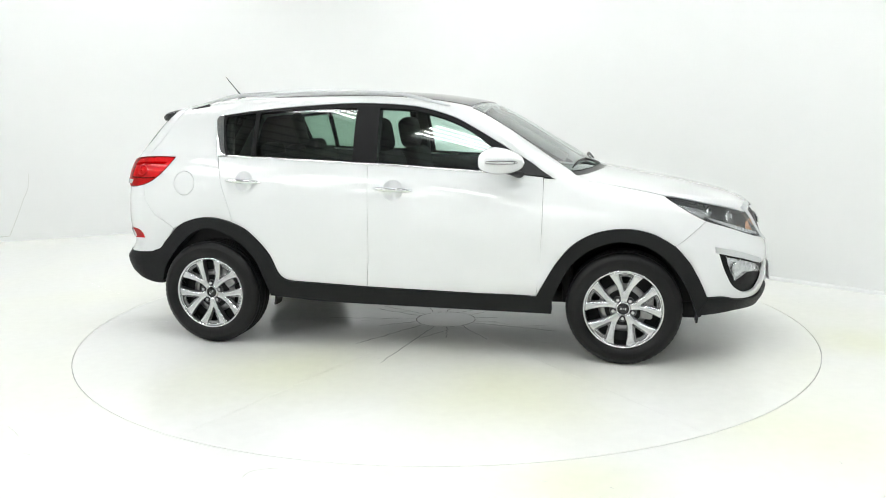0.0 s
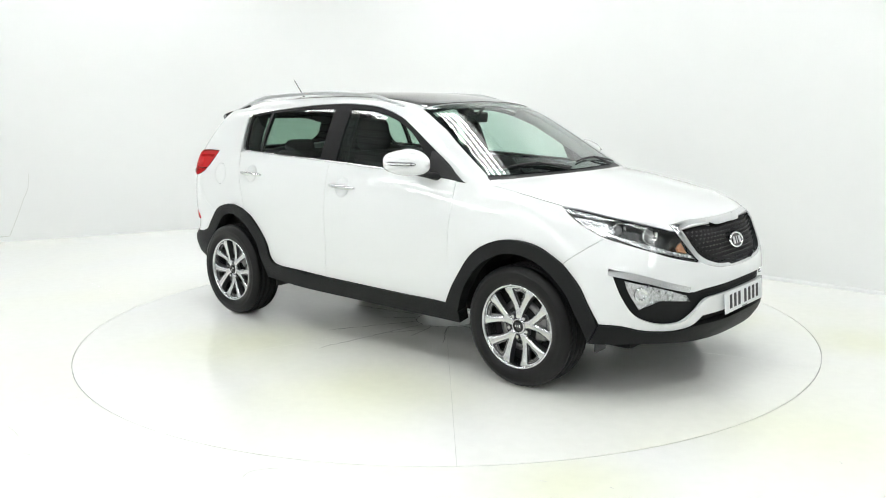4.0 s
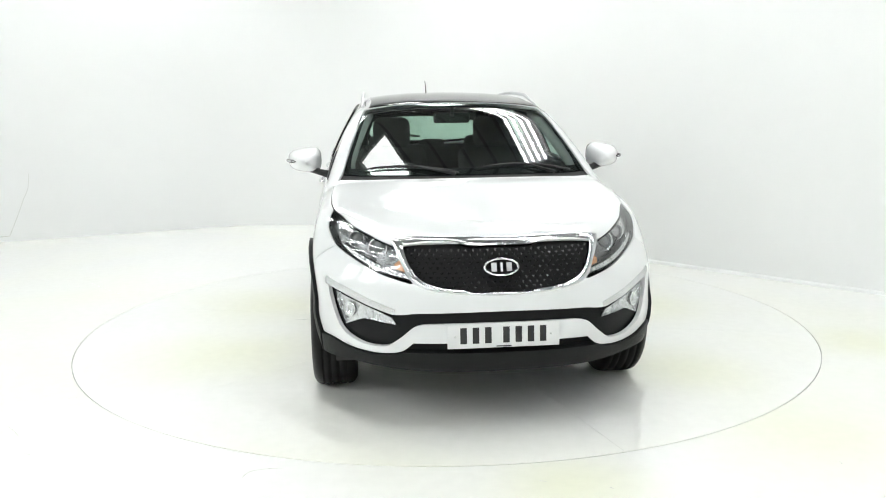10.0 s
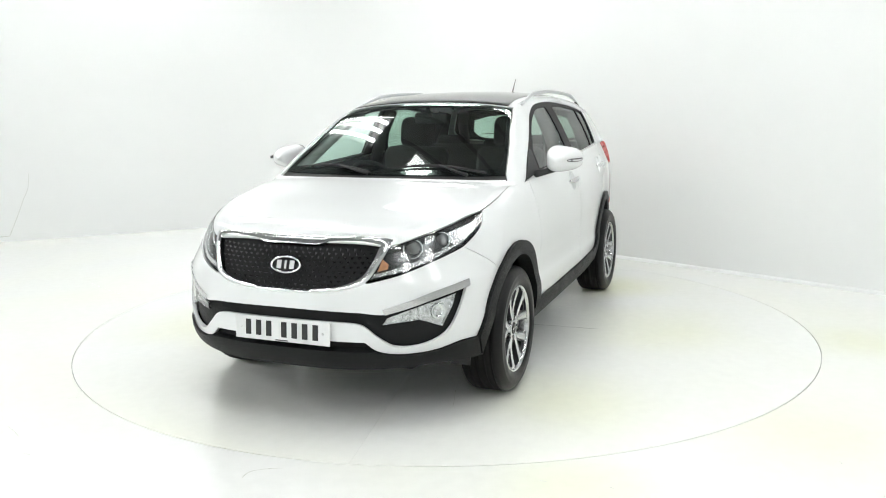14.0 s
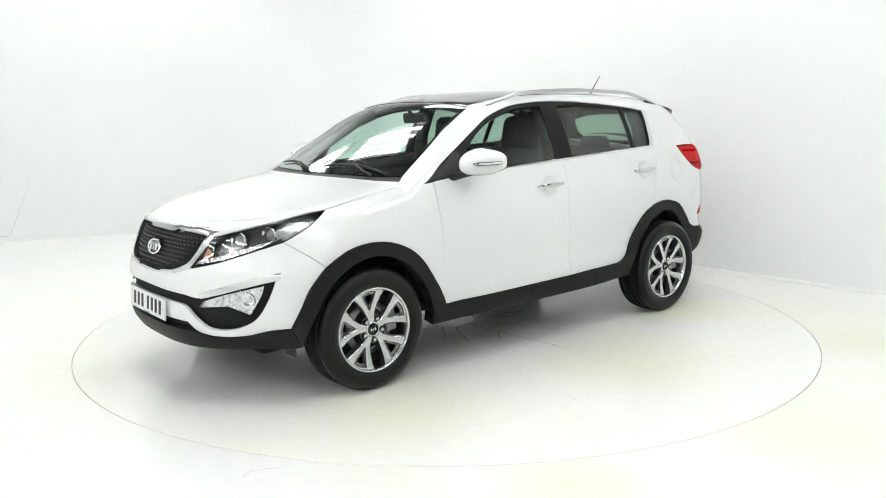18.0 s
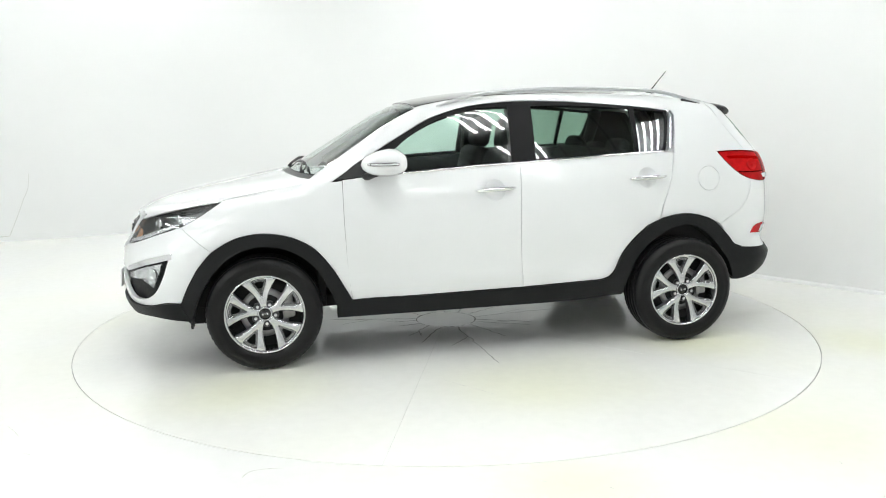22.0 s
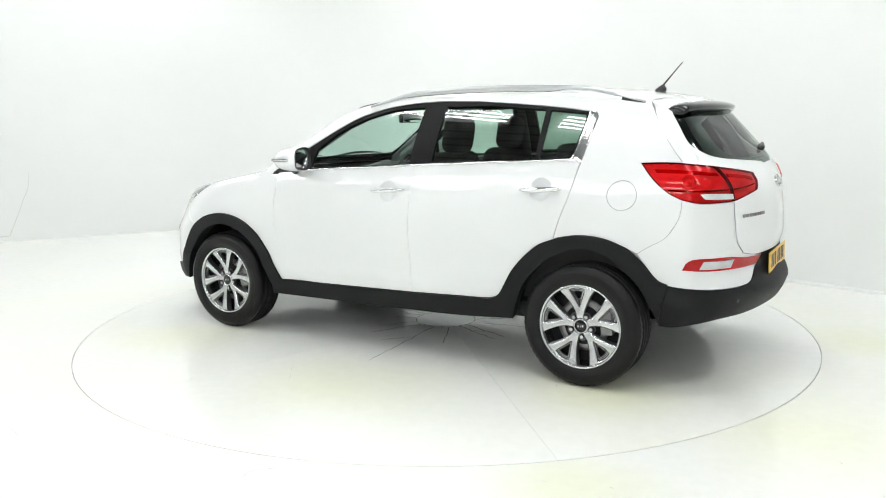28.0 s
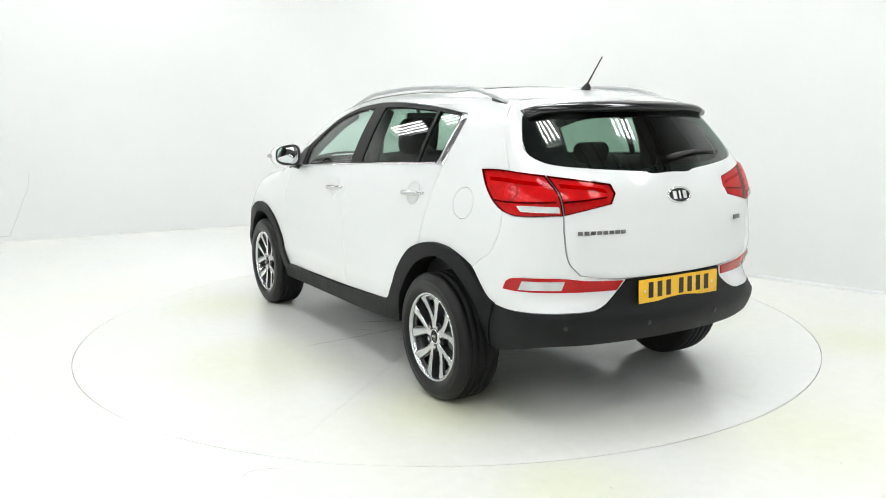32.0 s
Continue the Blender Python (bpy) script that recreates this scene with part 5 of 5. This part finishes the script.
def wing_mirrors():
    for s in (1, -1):
        verts, faces = [], []
        nu, nv = 22, 16
        for i in range(nu + 1):
            t = i / nu                      # from the front to the flat back
            x = 0.745 - 0.215 * t
            r = min(1.0, math.sqrt(max(0.0, 1 - (1 - t / 0.85) ** 2)) if t < 0.85 else 1.0)
            r = max(r, 0.02) * (1.0 - 0.10 * max(0, t - 0.8) / 0.2)
            for k in range(nv * 2):
                a = math.pi * k / nv
                c, sn = math.cos(a), math.sin(a)
                cc = math.copysign(abs(c) ** 0.62, c)
                ss = math.copysign(abs(sn) ** 0.68, sn)
                y = 0.960 + 0.104 * r * cc - 0.02 * (1 - r)
                z = 1.192 + 0.071 * r * ss * (1.06 - 0.20 * cc) - 0.012 * (1 - t)
                verts.append((x - 0.045 * (cc * r) ** 2 * (1 if c > 0 else 0.2), s * y, z))
        n2 = nv * 2
        for i in range(nu):
            for k in range(n2):
                q = (i * n2 + k, i * n2 + (k + 1) % n2, (i + 1) * n2 + (k + 1) % n2, (i + 1) * n2 + k)
                faces.append(q if s < 0 else tuple(reversed(q)))
        faces.append(tuple(range(n2)))
        root = link_mesh("wing_mirror", verts, faces, WHITE_PAINT, CAR, "white wing mirror with indicator strip")
        last = verts[-n2:]
        c = np.mean(last, 0)
        ring = [(v[0] - 0.002, c[1] + (v[1] - c[1]) * k, c[2] + (v[2] - c[2]) * k) for k in (1.02, 0.88) for v in last]
        ring2 = [(v[0] + 0.022, c[1] + (v[1] - c[1]) * 0.86, c[2] + (v[2] - c[2]) * 0.86) for v in last]
        fs = []
        for k in range(n2):
            j = (k + 1) % n2
            fs += [(k, j, n2 + j, n2 + k), (n2 + k, n2 + j, 2 * n2 + j, 2 * n2 + k)]
        link_mesh("mirror_rim", ring + ring2, fs, BLACK_PLASTIC, root)
        link_mesh("mirror_glass", [(v[0] + 0.012, c[1] + (v[1] - c[1]) * 0.87, c[2] + (v[2] - c[2]) * 0.87) for v in last], [tuple(range(n2))], MIRROR, root, "mirror glass", smooth=False)
        path = []
        for k in range(9):
            t = k / 8
            path.append((0.715 - 0.175 * t - 0.03 * t * t, s * (0.972 + 0.093 * math.sin(math.pi * (0.15 + 0.55 * t))), 1.186 + 0.002 * t))
        v, f = tube_mesh(path, [0.004] + [0.0085] * 7 + [0.004], 8, 0.85)
        seat, sf = tube_mesh([(x, y - s * 0.004, z) for x, y, z in path], [0.005] + [0.0118] * 7 + [0.005], 8, 0.85)
        link_mesh("indicator_seat", seat, sf, BLACK_PLASTIC, root)
        link_mesh("indicator", v, f, SILVER, root, "silver indicator strip")
        v, f = tube_mesh([(0.70, s * 0.80, 1.100), (0.67, s * 0.87, 1.118), (0.64, s * 0.92, 1.140)], [0.030, 0.024, 0.034], 12, 0.8)
        link_mesh("mirror_arm", v, f, BLACK_PLASTIC, root)
    sail = S((0.895, 1.086), (0.76, 1.172), (0.64, 1.245), (0.61, 1.245), (0.615, 1.122), (0.70, 1.105))
    panel("mirror_sail", BLACK_PLASTIC, sail, "side", out=0.006, step=0.03, label="black mirror base")


def wheel():
    """A tyre on a five-spoke alloy rim; the axle lies along y, the outer face towards +y."""
    root = new("wheel")
    root["label"] = "two-tone five-spoke alloy wheel with black tyre"
    prof = [(0.208, -0.100), (0.225, -0.112), (0.270, -0.119), (0.300, -0.116), (0.322, -0.104), (0.3335, -0.088)]
    for c in (-0.060, -0.022, 0.022, 0.060):
        prof += [(0.3375, c - 0.0075), (0.3300, c - 0.0050), (0.3300, c + 0.0050), (0.3375, c + 0.0075)]
    prof += [(0.3335, 0.088), (0.322, 0.104), (0.300, 0.116), (0.294, 0.1175), (0.290, 0.1165), (0.275, 0.1195), (0.260, 0.1185), (0.257, 0.1170), (0.250, 0.1165), (0.239, 0.109), (0.232, 0.104)]
    n = 120
    v, f = lathe(prof, n)
    k = len(prof)
    v = [list(a) for a in v]
    for i in range(n):
        if i % 2 == 0:
            for p in (4, 5, 6, k - 12, k - 11, k - 10):
                r = math.hypot(v[i * k + p][0], v[i * k + p][2])
                for c in (0, 2):
                    v[i * k + p][c] *= (r - 0.0035) / r
    me = link_mesh("tyre", v, f, RUBBER, root, "black tyre").data
    me.materials.append(RUBBER_WALL)
    for i in range(n):
        for p in range(k - 12, k - 1):
            me.polygons[i * (k - 1) + p].material_index = 1
    v, f = lathe([(0.2335, 0.100), (0.2335, 0.107), (0.2265, 0.109), (0.221, 0.103), (0.217, 0.080), (0.209, 0.02), (0.200, -0.09)], 72)
    link_mesh("rim", v, f, ALLOY, root, "machined alloy rim")
    v, f = lathe([(0.210, 0.015), (0.15, 0.03), (0.072, 0.060), (0.03, 0.062)], 40)
    link_mesh("backing", v, f, LINER, root)
    v, f = lathe([(0.145, 0.022), (0.145, 0.042), (0.105, 0.046), (0.100, 0.040)], 48)
    link_mesh("brake_disc", v, f, STEEL, root, "steel brake disc")
    part("brake_caliper", _placed(box_bm((0.07, 0.06, 0.15), (0, 0, 0), 0.012, 2), pose(-0.135, 0.036, 0.02)), STEEL, root, "grey brake caliper")

    def face(r):
        return 0.078 + 0.020 * min(1, (r / 0.2)) ** 2 + 0.006 * math.exp(-((r - 0.06) / 0.03) ** 2)

    def pol(r, a):
        a, r = radians(a), r * (1.057 if r > 0.1 else 1.0 + 0.057 * max(0, (r - 0.05) / 0.05))
        return (r * math.sin(a), r * math.cos(a))
    left = [pol(0.038, -34), pol(0.046, -24), pol(0.066, -19.0), pol(0.090, -18.5), pol(0.130, -21.0), pol(0.170, -24.0), pol(0.2125, -27.0), pol(0.2135, -18), pol(0.2135, -9)]
    ring = [(0.0, 0.037)] + left + [(0.0, 0.2257)] + [(-x, z) for x, z in reversed(left)]
    hole_l = [(0.0, 0.102), pol(0.122, -4.5), pol(0.165, -10.0), pol(0.198, -12.5), pol(0.201, -6)]
    hole = hole_l + [(0.0, 0.2140)] + [(-x, z) for x, z in reversed(hole_l[1:])]
    o2, h2 = curve2(ring, 0.008, 30), curve2(hole, 0.008, 30)
    v2, tris = fill2(o2, [h2], 0.012)
    use = {}
    for t in tris:
        for a, b in ((t[0], t[1]), (t[1], t[2]), (t[2], t[0])):
            use.setdefault((min(a, b), max(a, b)), []).append((a, b))
    border = [u[0] for u in use.values() if len(u) == 1]
    rimset = {i for e in border for i in e}
    verts = [(x, face(math.hypot(x, z)) - (0.0025 if i in rimset else 0.0), z) for i, (x, z) in enumerate(v2)]
    faces = []
    for t in tris:
        a, b, c = (np.array(verts[i]) for i in t)
        faces.append(tuple(t) if np.cross(b - a, c - a)[1] > 0 else (t[0], t[2], t[1]))
    nb = len(verts)
    down = {i: nb + j for j, i in enumerate(sorted(rimset))}
    verts += [(verts[i][0], verts[i][1] - 0.045, verts[i][2]) for i in sorted(rimset)]
    have = {(f_[k_], f_[(k_ + 1) % 3]) for f_ in faces for k_ in range(3)}
    for a, b in border:
        if (a, b) not in have:
            a, b = b, a
        faces.append((b, a, down[a], down[b]))
    me = bpy.data.meshes.new("spoke")
    me.from_pydata(verts, [], faces)
    me.materials.append(ALLOY)
    me.materials.append(ALLOY_DARK)
    for p in me.polygons:
        if len(p.vertices) == 4:
            p.material_index = 1
        else:
            p.use_smooth = True
    inner = curve2([(x * 0.55, z * 0.62 + 0.060) for x, z in hole], 0.008, 30)
    vp, tp = fill2(h2, [inner], 0.012)
    pv = [(x, face(math.hypot(x, z)) - 0.012, z) for x, z in vp]
    pf = []
    for t in tp:
        a, b, c = (np.array(pv[i]) for i in t)
        pf.append(tuple(t) if np.cross(b - a, c - a)[1] > 0 else (t[0], t[2], t[1]))
    pm = bpy.data.meshes.new("pocket")
    pm.from_pydata(pv, [], pf)
    pm.materials.append(ALLOY_DARK)
    steps = [curve2([(x * q, (z - 0.163) * q + 0.163) for x, z in hole], 0.012, 30) for q in (0.88, 0.74)]
    lv, lf = [], []
    for st in steps:
        o = len(lv)
        m_ = len(st)
        lv += [(x, face(math.hypot(x, z)) - 0.0105, z) for x, z in st] + [(x * 0.94, face(math.hypot(x, z)) - 0.0105, (z - 0.163) * 0.95 + 0.163) for x, z in st]
        lf += [(o + i, o + m_ + i, o + m_ + (i + 1) % m_, o + (i + 1) % m_) for i in range(m_)]
    lm = bpy.data.meshes.new("pocket_line")
    lm.from_pydata(lv, [], lf)
    lm.materials.append(ALLOY)
    nut = bmesh.new()
    bmesh.ops.create_cone(nut, cap_ends=True, segments=6, radius1=0.0140, radius2=0.0105, depth=0.024)
    nm = bpy.data.meshes.new("wheel_nut")
    nut.to_mesh(nm)
    nut.free()
    nm.materials.append(ALLOY)
    v, f = lathe([(0.0225, -0.010), (0.0225, 0.0015), (0.0195, 0.0015), (0.0185, -0.008), (0.0005, -0.008)], 20, "z")
    rec = bpy.data.meshes.new("nut_recess")
    rec.from_pydata(v, [], f)
    rec.materials.append(ALLOY_DARK)
    for i in range(5):
        a = 72 * i
        sp = new("spoke", me)
        sp.parent = root
        sp.matrix_basis = pose(0, 0, 0, 0, a, 0)
        for name, data in (("pocket", pm), ("pocket_line", lm)):
            q = new(name, data)
            q.parent = root
            q.matrix_basis = pose(0, 0, 0, 0, a, 0)
        q = new("nut_recess", rec)
        q.parent = root
        q.matrix_basis = pose(0, 0, 0, 0, a + 36, 0) @ pose(0, 0.079, 0.060, -90, 0, 0)
        q = new("wheel_nut", nm)
        q.parent = root
        q.matrix_basis = pose(0, 0, 0, 0, a + 36, 0) @ pose(0, 0.076, 0.060, -90, 0, 0)
    v, f = lathe([(0.046, 0.045), (0.046, 0.074), (0.043, 0.081), (0.039, 0.086), (0.036, 0.087), (0.033, 0.084)], 40)
    link_mesh("hub", v, f, ALLOY, root)
    v, f = lathe([(0.0335, 0.080), (0.032, 0.0865), (0.0005, 0.088)], 32)
    capm = link_mesh("centre_cap", v, f, GLOSS_BLACK, root, "black centre cap with silver strokes")
    for dx in (-0.013, 0.0, 0.013):
        bar("cap_stroke", CHROME, pose(dx, 0.0882, 0), (0.008 if dx else 0.003, 0.001, 0.012), root, 0.0002)
    return root


def cabin():
    # tub, floor, bulkheads and wheel housings, all dark
    part("floor_pan", box_bm((2.9, 1.34, 0.08), (0.0, 0, 0.34), 0.02), LINER, CAR, "black underbody")
    part("engine_bay", box_bm((1.0, 1.02, 0.52), (1.45, 0, 0.55), 0.03), LINER, CAR)
    part("bulkhead", box_bm((0.05, 1.5, 0.72), (0.98, 0, 0.68), 0.01), LINER, CAR)
    part("boot_floor", box_bm((0.9, 1.1, 0.05), (-1.55, 0, 0.70), 0.01), LINER, CAR)
    part("rear_panel", box_bm((0.04, 1.1, 0.48), (-2.0, 0, 0.78), 0.01), LINER, CAR)
    part("sub_frame", box_bm((0.6, 1.0, 0.12), (1.50, 0, 0.25), 0.03), LINER, CAR)
    part("rear_axle", box_bm((0.35, 1.1, 0.12), (-1.32, 0, 0.34), 0.03), LINER, CAR)
    part("fuel_tank", box_bm((0.6, 0.7, 0.1), (-0.8, 0.2, 0.29), 0.03), LINER, CAR)
    v, f = tube_mesh([(0.9, 0.1, 0.26), (-0.9, 0.1, 0.26), (-1.4, -0.3, 0.40), (-1.75, -0.45, 0.42)], 0.03, 10)
    link_mesh("exhaust_pipe", v, f, CAST, CAR)
    for s in (1, -1):
        for cx in (1.32, -1.32):
            verts, faces = [], []
            m_ = 28
            for i in range(m_ + 1):
                a = radians(6 + 168 * i / m_)
                ox, oz = cx + 0.415 * math.cos(a), 0.345 + 0.415 * math.sin(a)
                lip = min(0.885, S((ox, max(oz, 0.36)))[0][1] + 0.004)
                for r, y in ((0.415, lip), (0.415, 0.50), (0.05, 0.50)):
                    verts.append((cx + r * math.cos(a), s * y, 0.345 + r * math.sin(a)))
            for i in range(m_):
                for k in range(2):
                    faces.append((i * 3 + k, i * 3 + k + 1, i * 3 + k + 4, i * 3 + k + 3))
            link_mesh("wheel_housing", verts, faces, LINER, CAR, "black wheel housing")
        # inner door skins, up to the waist
        verts, faces = [], []
        m_ = 20
        for i in range(m_ + 1):
            x = 0.90 - 2.60 * i / m_
            zb = float(at(T_BELT, x)) - 0.02
            yb = S((x, min(zb, 1.2)))[0][1]
            for z, y in ((0.42, 0.72), (0.80, yb - 0.07), (zb - 0.10, yb - 0.075), (zb, yb - 0.045), (zb, yb - 0.02)):
                verts.append((x, s * y, z))
        for i in range(m_):
            for k in range(4):
                faces.append((i * 5 + k, i * 5 + k + 1, i * 5 + k + 6, i * 5 + k + 5))
        link_mesh("door_trim", verts, faces, TRIM_DARK, CAR, "dark inner door trim")
    # headlining
    verts, faces = [], []
    for i in range(15):
        x = 0.36 - 1.95 * i / 14
        for k in range(9):
            y = -0.52 + 1.04 * k / 8
            verts.append((x, y, T((x, abs(y)))[0][2] - 0.045))
    for i in range(14):
        for k in range(8):
            faces.append((i * 9 + k, i * 9 + k + 1, (i + 1) * 9 + k + 1, (i + 1) * 9 + k))
    link_mesh("headlining", verts, faces, HEADLINER, CAR, "light grey headlining")
    # dashboard
    prof = [(0.98, 1.06), (0.80, 1.075), (0.66, 1.06), (0.60, 1.00), (0.62, 0.85), (0.66, 0.70), (0.80, 0.55), (0.98, 0.55)]
    verts, faces = [], []
    ys = [-0.74, -0.60, -0.50, -0.36, -0.22, -0.10, 0.0, 0.10, 0.4, 0.6, 0.74]
    for y in ys:
        bump_ = 0.035 * math.exp(-((y + 0.36) / 0.14) ** 2)
        for x, z in prof:
            verts.append((x, y, z + (bump_ if 0.62 < x < 0.9 and z > 0.9 else 0.0) - (0.02 if abs(y) > 0.7 else 0)))
    k = len(prof)
    for i in range(len(ys) - 1):
        for j in range(k):
            faces.append((i * k + j, (i + 1) * k + j, (i + 1) * k + (j + 1) % k, i * k + (j + 1) % k))
    faces += [tuple(range(k)), tuple((len(ys) - 1) * k + j for j in range(k - 1, -1, -1))]
    link_mesh("dashboard", verts, faces, TRIM_DARK, CAR, "dark dashboard")
    # steering wheel on the right-hand side
    m = pose(0.50, -0.36, 0.99, 0, -62, 0)
    verts, faces = [], []
    for i in range(36):
        a = 2 * math.pi * i / 36
        for j in range(8):
            b = 2 * math.pi * j / 8
            r = 0.185 + 0.014 * math.cos(b)
            verts.append(m @ Vector((r * math.cos(a), r * math.sin(a), 0.014 * math.sin(b))))
    for i in range(36):
        for j in range(8):
            faces.append((i * 8 + j, ((i + 1) % 36) * 8 + j, ((i + 1) % 36) * 8 + (j + 1) % 8, i * 8 + (j + 1) % 8))
    sw = link_mesh("steering_wheel", verts, faces, TRIM_DARK, CAR, "black steering wheel")
    part("boss", _placed(box_bm((0.14, 0.15, 0.04), (0, 0, 0), 0.018, 2), m), TRIM_DARK, sw)
    part("spoke_bar", _placed(box_bm((0.035, 0.35, 0.014), (0, 0, 0), 0.004, 1), m), TRIM_DARK, sw)
    v, f = tube_mesh([tuple(m @ Vector((0, 0, -0.01))), (0.80, -0.36, 0.86)], 0.035, 10)
    link_mesh("column", v, f, TRIM_DARK, sw)

    def rounded(size, at, m_, bevel):
        return _placed(box_bm(size, (0, 0, 0), bevel, 4), Matrix.Translation(at) @ m_)
    for y in (-0.37, 0.37):
        seat = part("front_seat", rounded((0.52, 0.50, 0.16), (0.12, y, 0.62), pose(0, 0, 0, 0, -6, 0), 0.06), SEAT, CAR, "black fabric front seat")
        part("seat_base", rounded((0.42, 0.42, 0.28), (0.10, y, 0.43), pose(0, 0, 0), 0.03), TRIM_DARK, seat)
        back = part("backrest", rounded((0.15, 0.50, 0.62), (-0.19, y, 0.92), pose(0, 0, 0, 0, -14, 0), 0.065), SEAT, seat)
        part("headrest", rounded((0.125, 0.27, 0.23), (-0.285, y, 1.325), pose(0, 0, 0, 0, -10, 0), 0.060), SEAT, seat)
        for dy in (-0.06, 0.06):
            v, f = tube_mesh([(-0.275, y + dy, 1.17), (-0.285, y + dy, 1.28)], 0.007, 8)
            link_mesh("headrest_post", v, f, STEEL, seat)
    bench = part("rear_seat", rounded((0.50, 1.30, 0.18), (-0.66, 0, 0.64), pose(0, 0, 0, 0, -6, 0), 0.06), SEAT, CAR, "black fabric rear bench")
    rb = part("backrest", rounded((0.15, 1.28, 0.58), (-0.95, 0, 0.93), pose(0, 0, 0, 0, -18, 0), 0.06), SEAT, bench)
    for y, w, z in ((-0.40, 0.25, 1.195), (0.0, 0.22, 1.165), (0.40, 0.25, 1.195)):
        part("headrest", rounded((0.10, w, 0.18), (-1.045, y, z), pose(0, 0, 0, 0, -12, 0), 0.048), SEAT, bench)
    part("parcel_cover", box_bm((0.75, 1.10, 0.02), (-1.52, 0, 1.06), 0.006), TRIM_DARK, CAR, "black load cover")
    rm = part("rear_view_mirror", rounded((0.04, 0.24, 0.07), (0.33, 0.0, 1.435), pose(0, 0, 0, 0, 8, 0), 0.016), BLACK_PLASTIC, CAR, "black rear-view mirror")
    part("mirror_face", rounded((0.004, 0.225, 0.058), (0.309, 0.0, 1.432), pose(0, 0, 0, 0, 8, 0), 0.001), MIRROR, rm)
    v, f = tube_mesh([(0.35, 0, 1.45), (0.40, 0, 1.50)], 0.012, 8)
    link_mesh("mirror_stem", v, f, BLACK_PLASTIC, rm)
    for s in (1, -1):
        for pts in ([(0.86, 0.70, 1.12), (0.62, 0.645, 1.27), (0.42, 0.585, 1.40), (0.28, 0.55, 1.46)], [(-0.25, 0.72, 1.10), (-0.25, 0.66, 1.30), (-0.25, 0.57, 1.49)], [(-1.24, 0.70, 1.15), (-1.27, 0.63, 1.32), (-1.28, 0.56, 1.46)], [(-1.85, 0.56, 1.15), (-1.74, 0.55, 1.32), (-1.62, 0.50, 1.46)]):
            v, f = tube_mesh([(x, s * y, z) for x, y, z in pts], 0.045 if pts[0][0] < 0.5 else 0.035, 10)
            link_mesh("inner_pillar", v, f, HEADLINER if pts[0][0] > 0 else TRIM_DARK, CAR)
    # coil of seat belts
    for s in (1, -1):
        v = [(-0.27, s * 0.60, 1.42), (-0.22, s * 0.60, 1.42), (-0.20, s * 0.66, 0.75), (-0.25, s * 0.66, 0.75)]
        v += [(x, y - s * 0.003, z) for x, y, z in v]
        link_mesh("seat_belt", v, [(0, 1, 2, 3), (7, 6, 5, 4), (0, 4, 5, 1), (1, 5, 6, 2), (2, 6, 7, 3), (3, 7, 4, 0)], TRIM_DARK, CAR, smooth=False)


front_end()
flanks()
roof_and_screens()
rear_end()
wing_mirrors()
cabin()
hub = wheel()
hub.parent = CAR
HUB_Y = 0.787
hub.matrix_basis = pose(1.32, HUB_Y, 0.3255, 0, 8, 0)
for m in (pose(-1.32, HUB_Y, 0.3255, 0, 6, 0), pose(1.32, -HUB_Y, 0.3255, 0, 0, 180) @ pose(0, 0, 0, 0, -3.5, 0), pose(-1.32, -HUB_Y, 0.3255, 0, 0, 180) @ pose(0, 0, 0, 0, 38, 0)):
    copy_thing(hub, m)
tagged(CAR, "white five-door sport utility car with dark grey cladding", "car")


# ---- what moves ----
def motions():
    rows_car, rows_table = [], []
    for k in range(33):
        turn = -90 - (START + RATE * k)
        m = pose(*TABLE, 0, 0, 0, turn)
        rows_table.append((float(k), m))
        rows_car.append((float(k), m @ pose(-0.0629, 0.0235, 0.012)))
    walk(TT, rows_table)
    walk(CAR, rows_car)


motions()
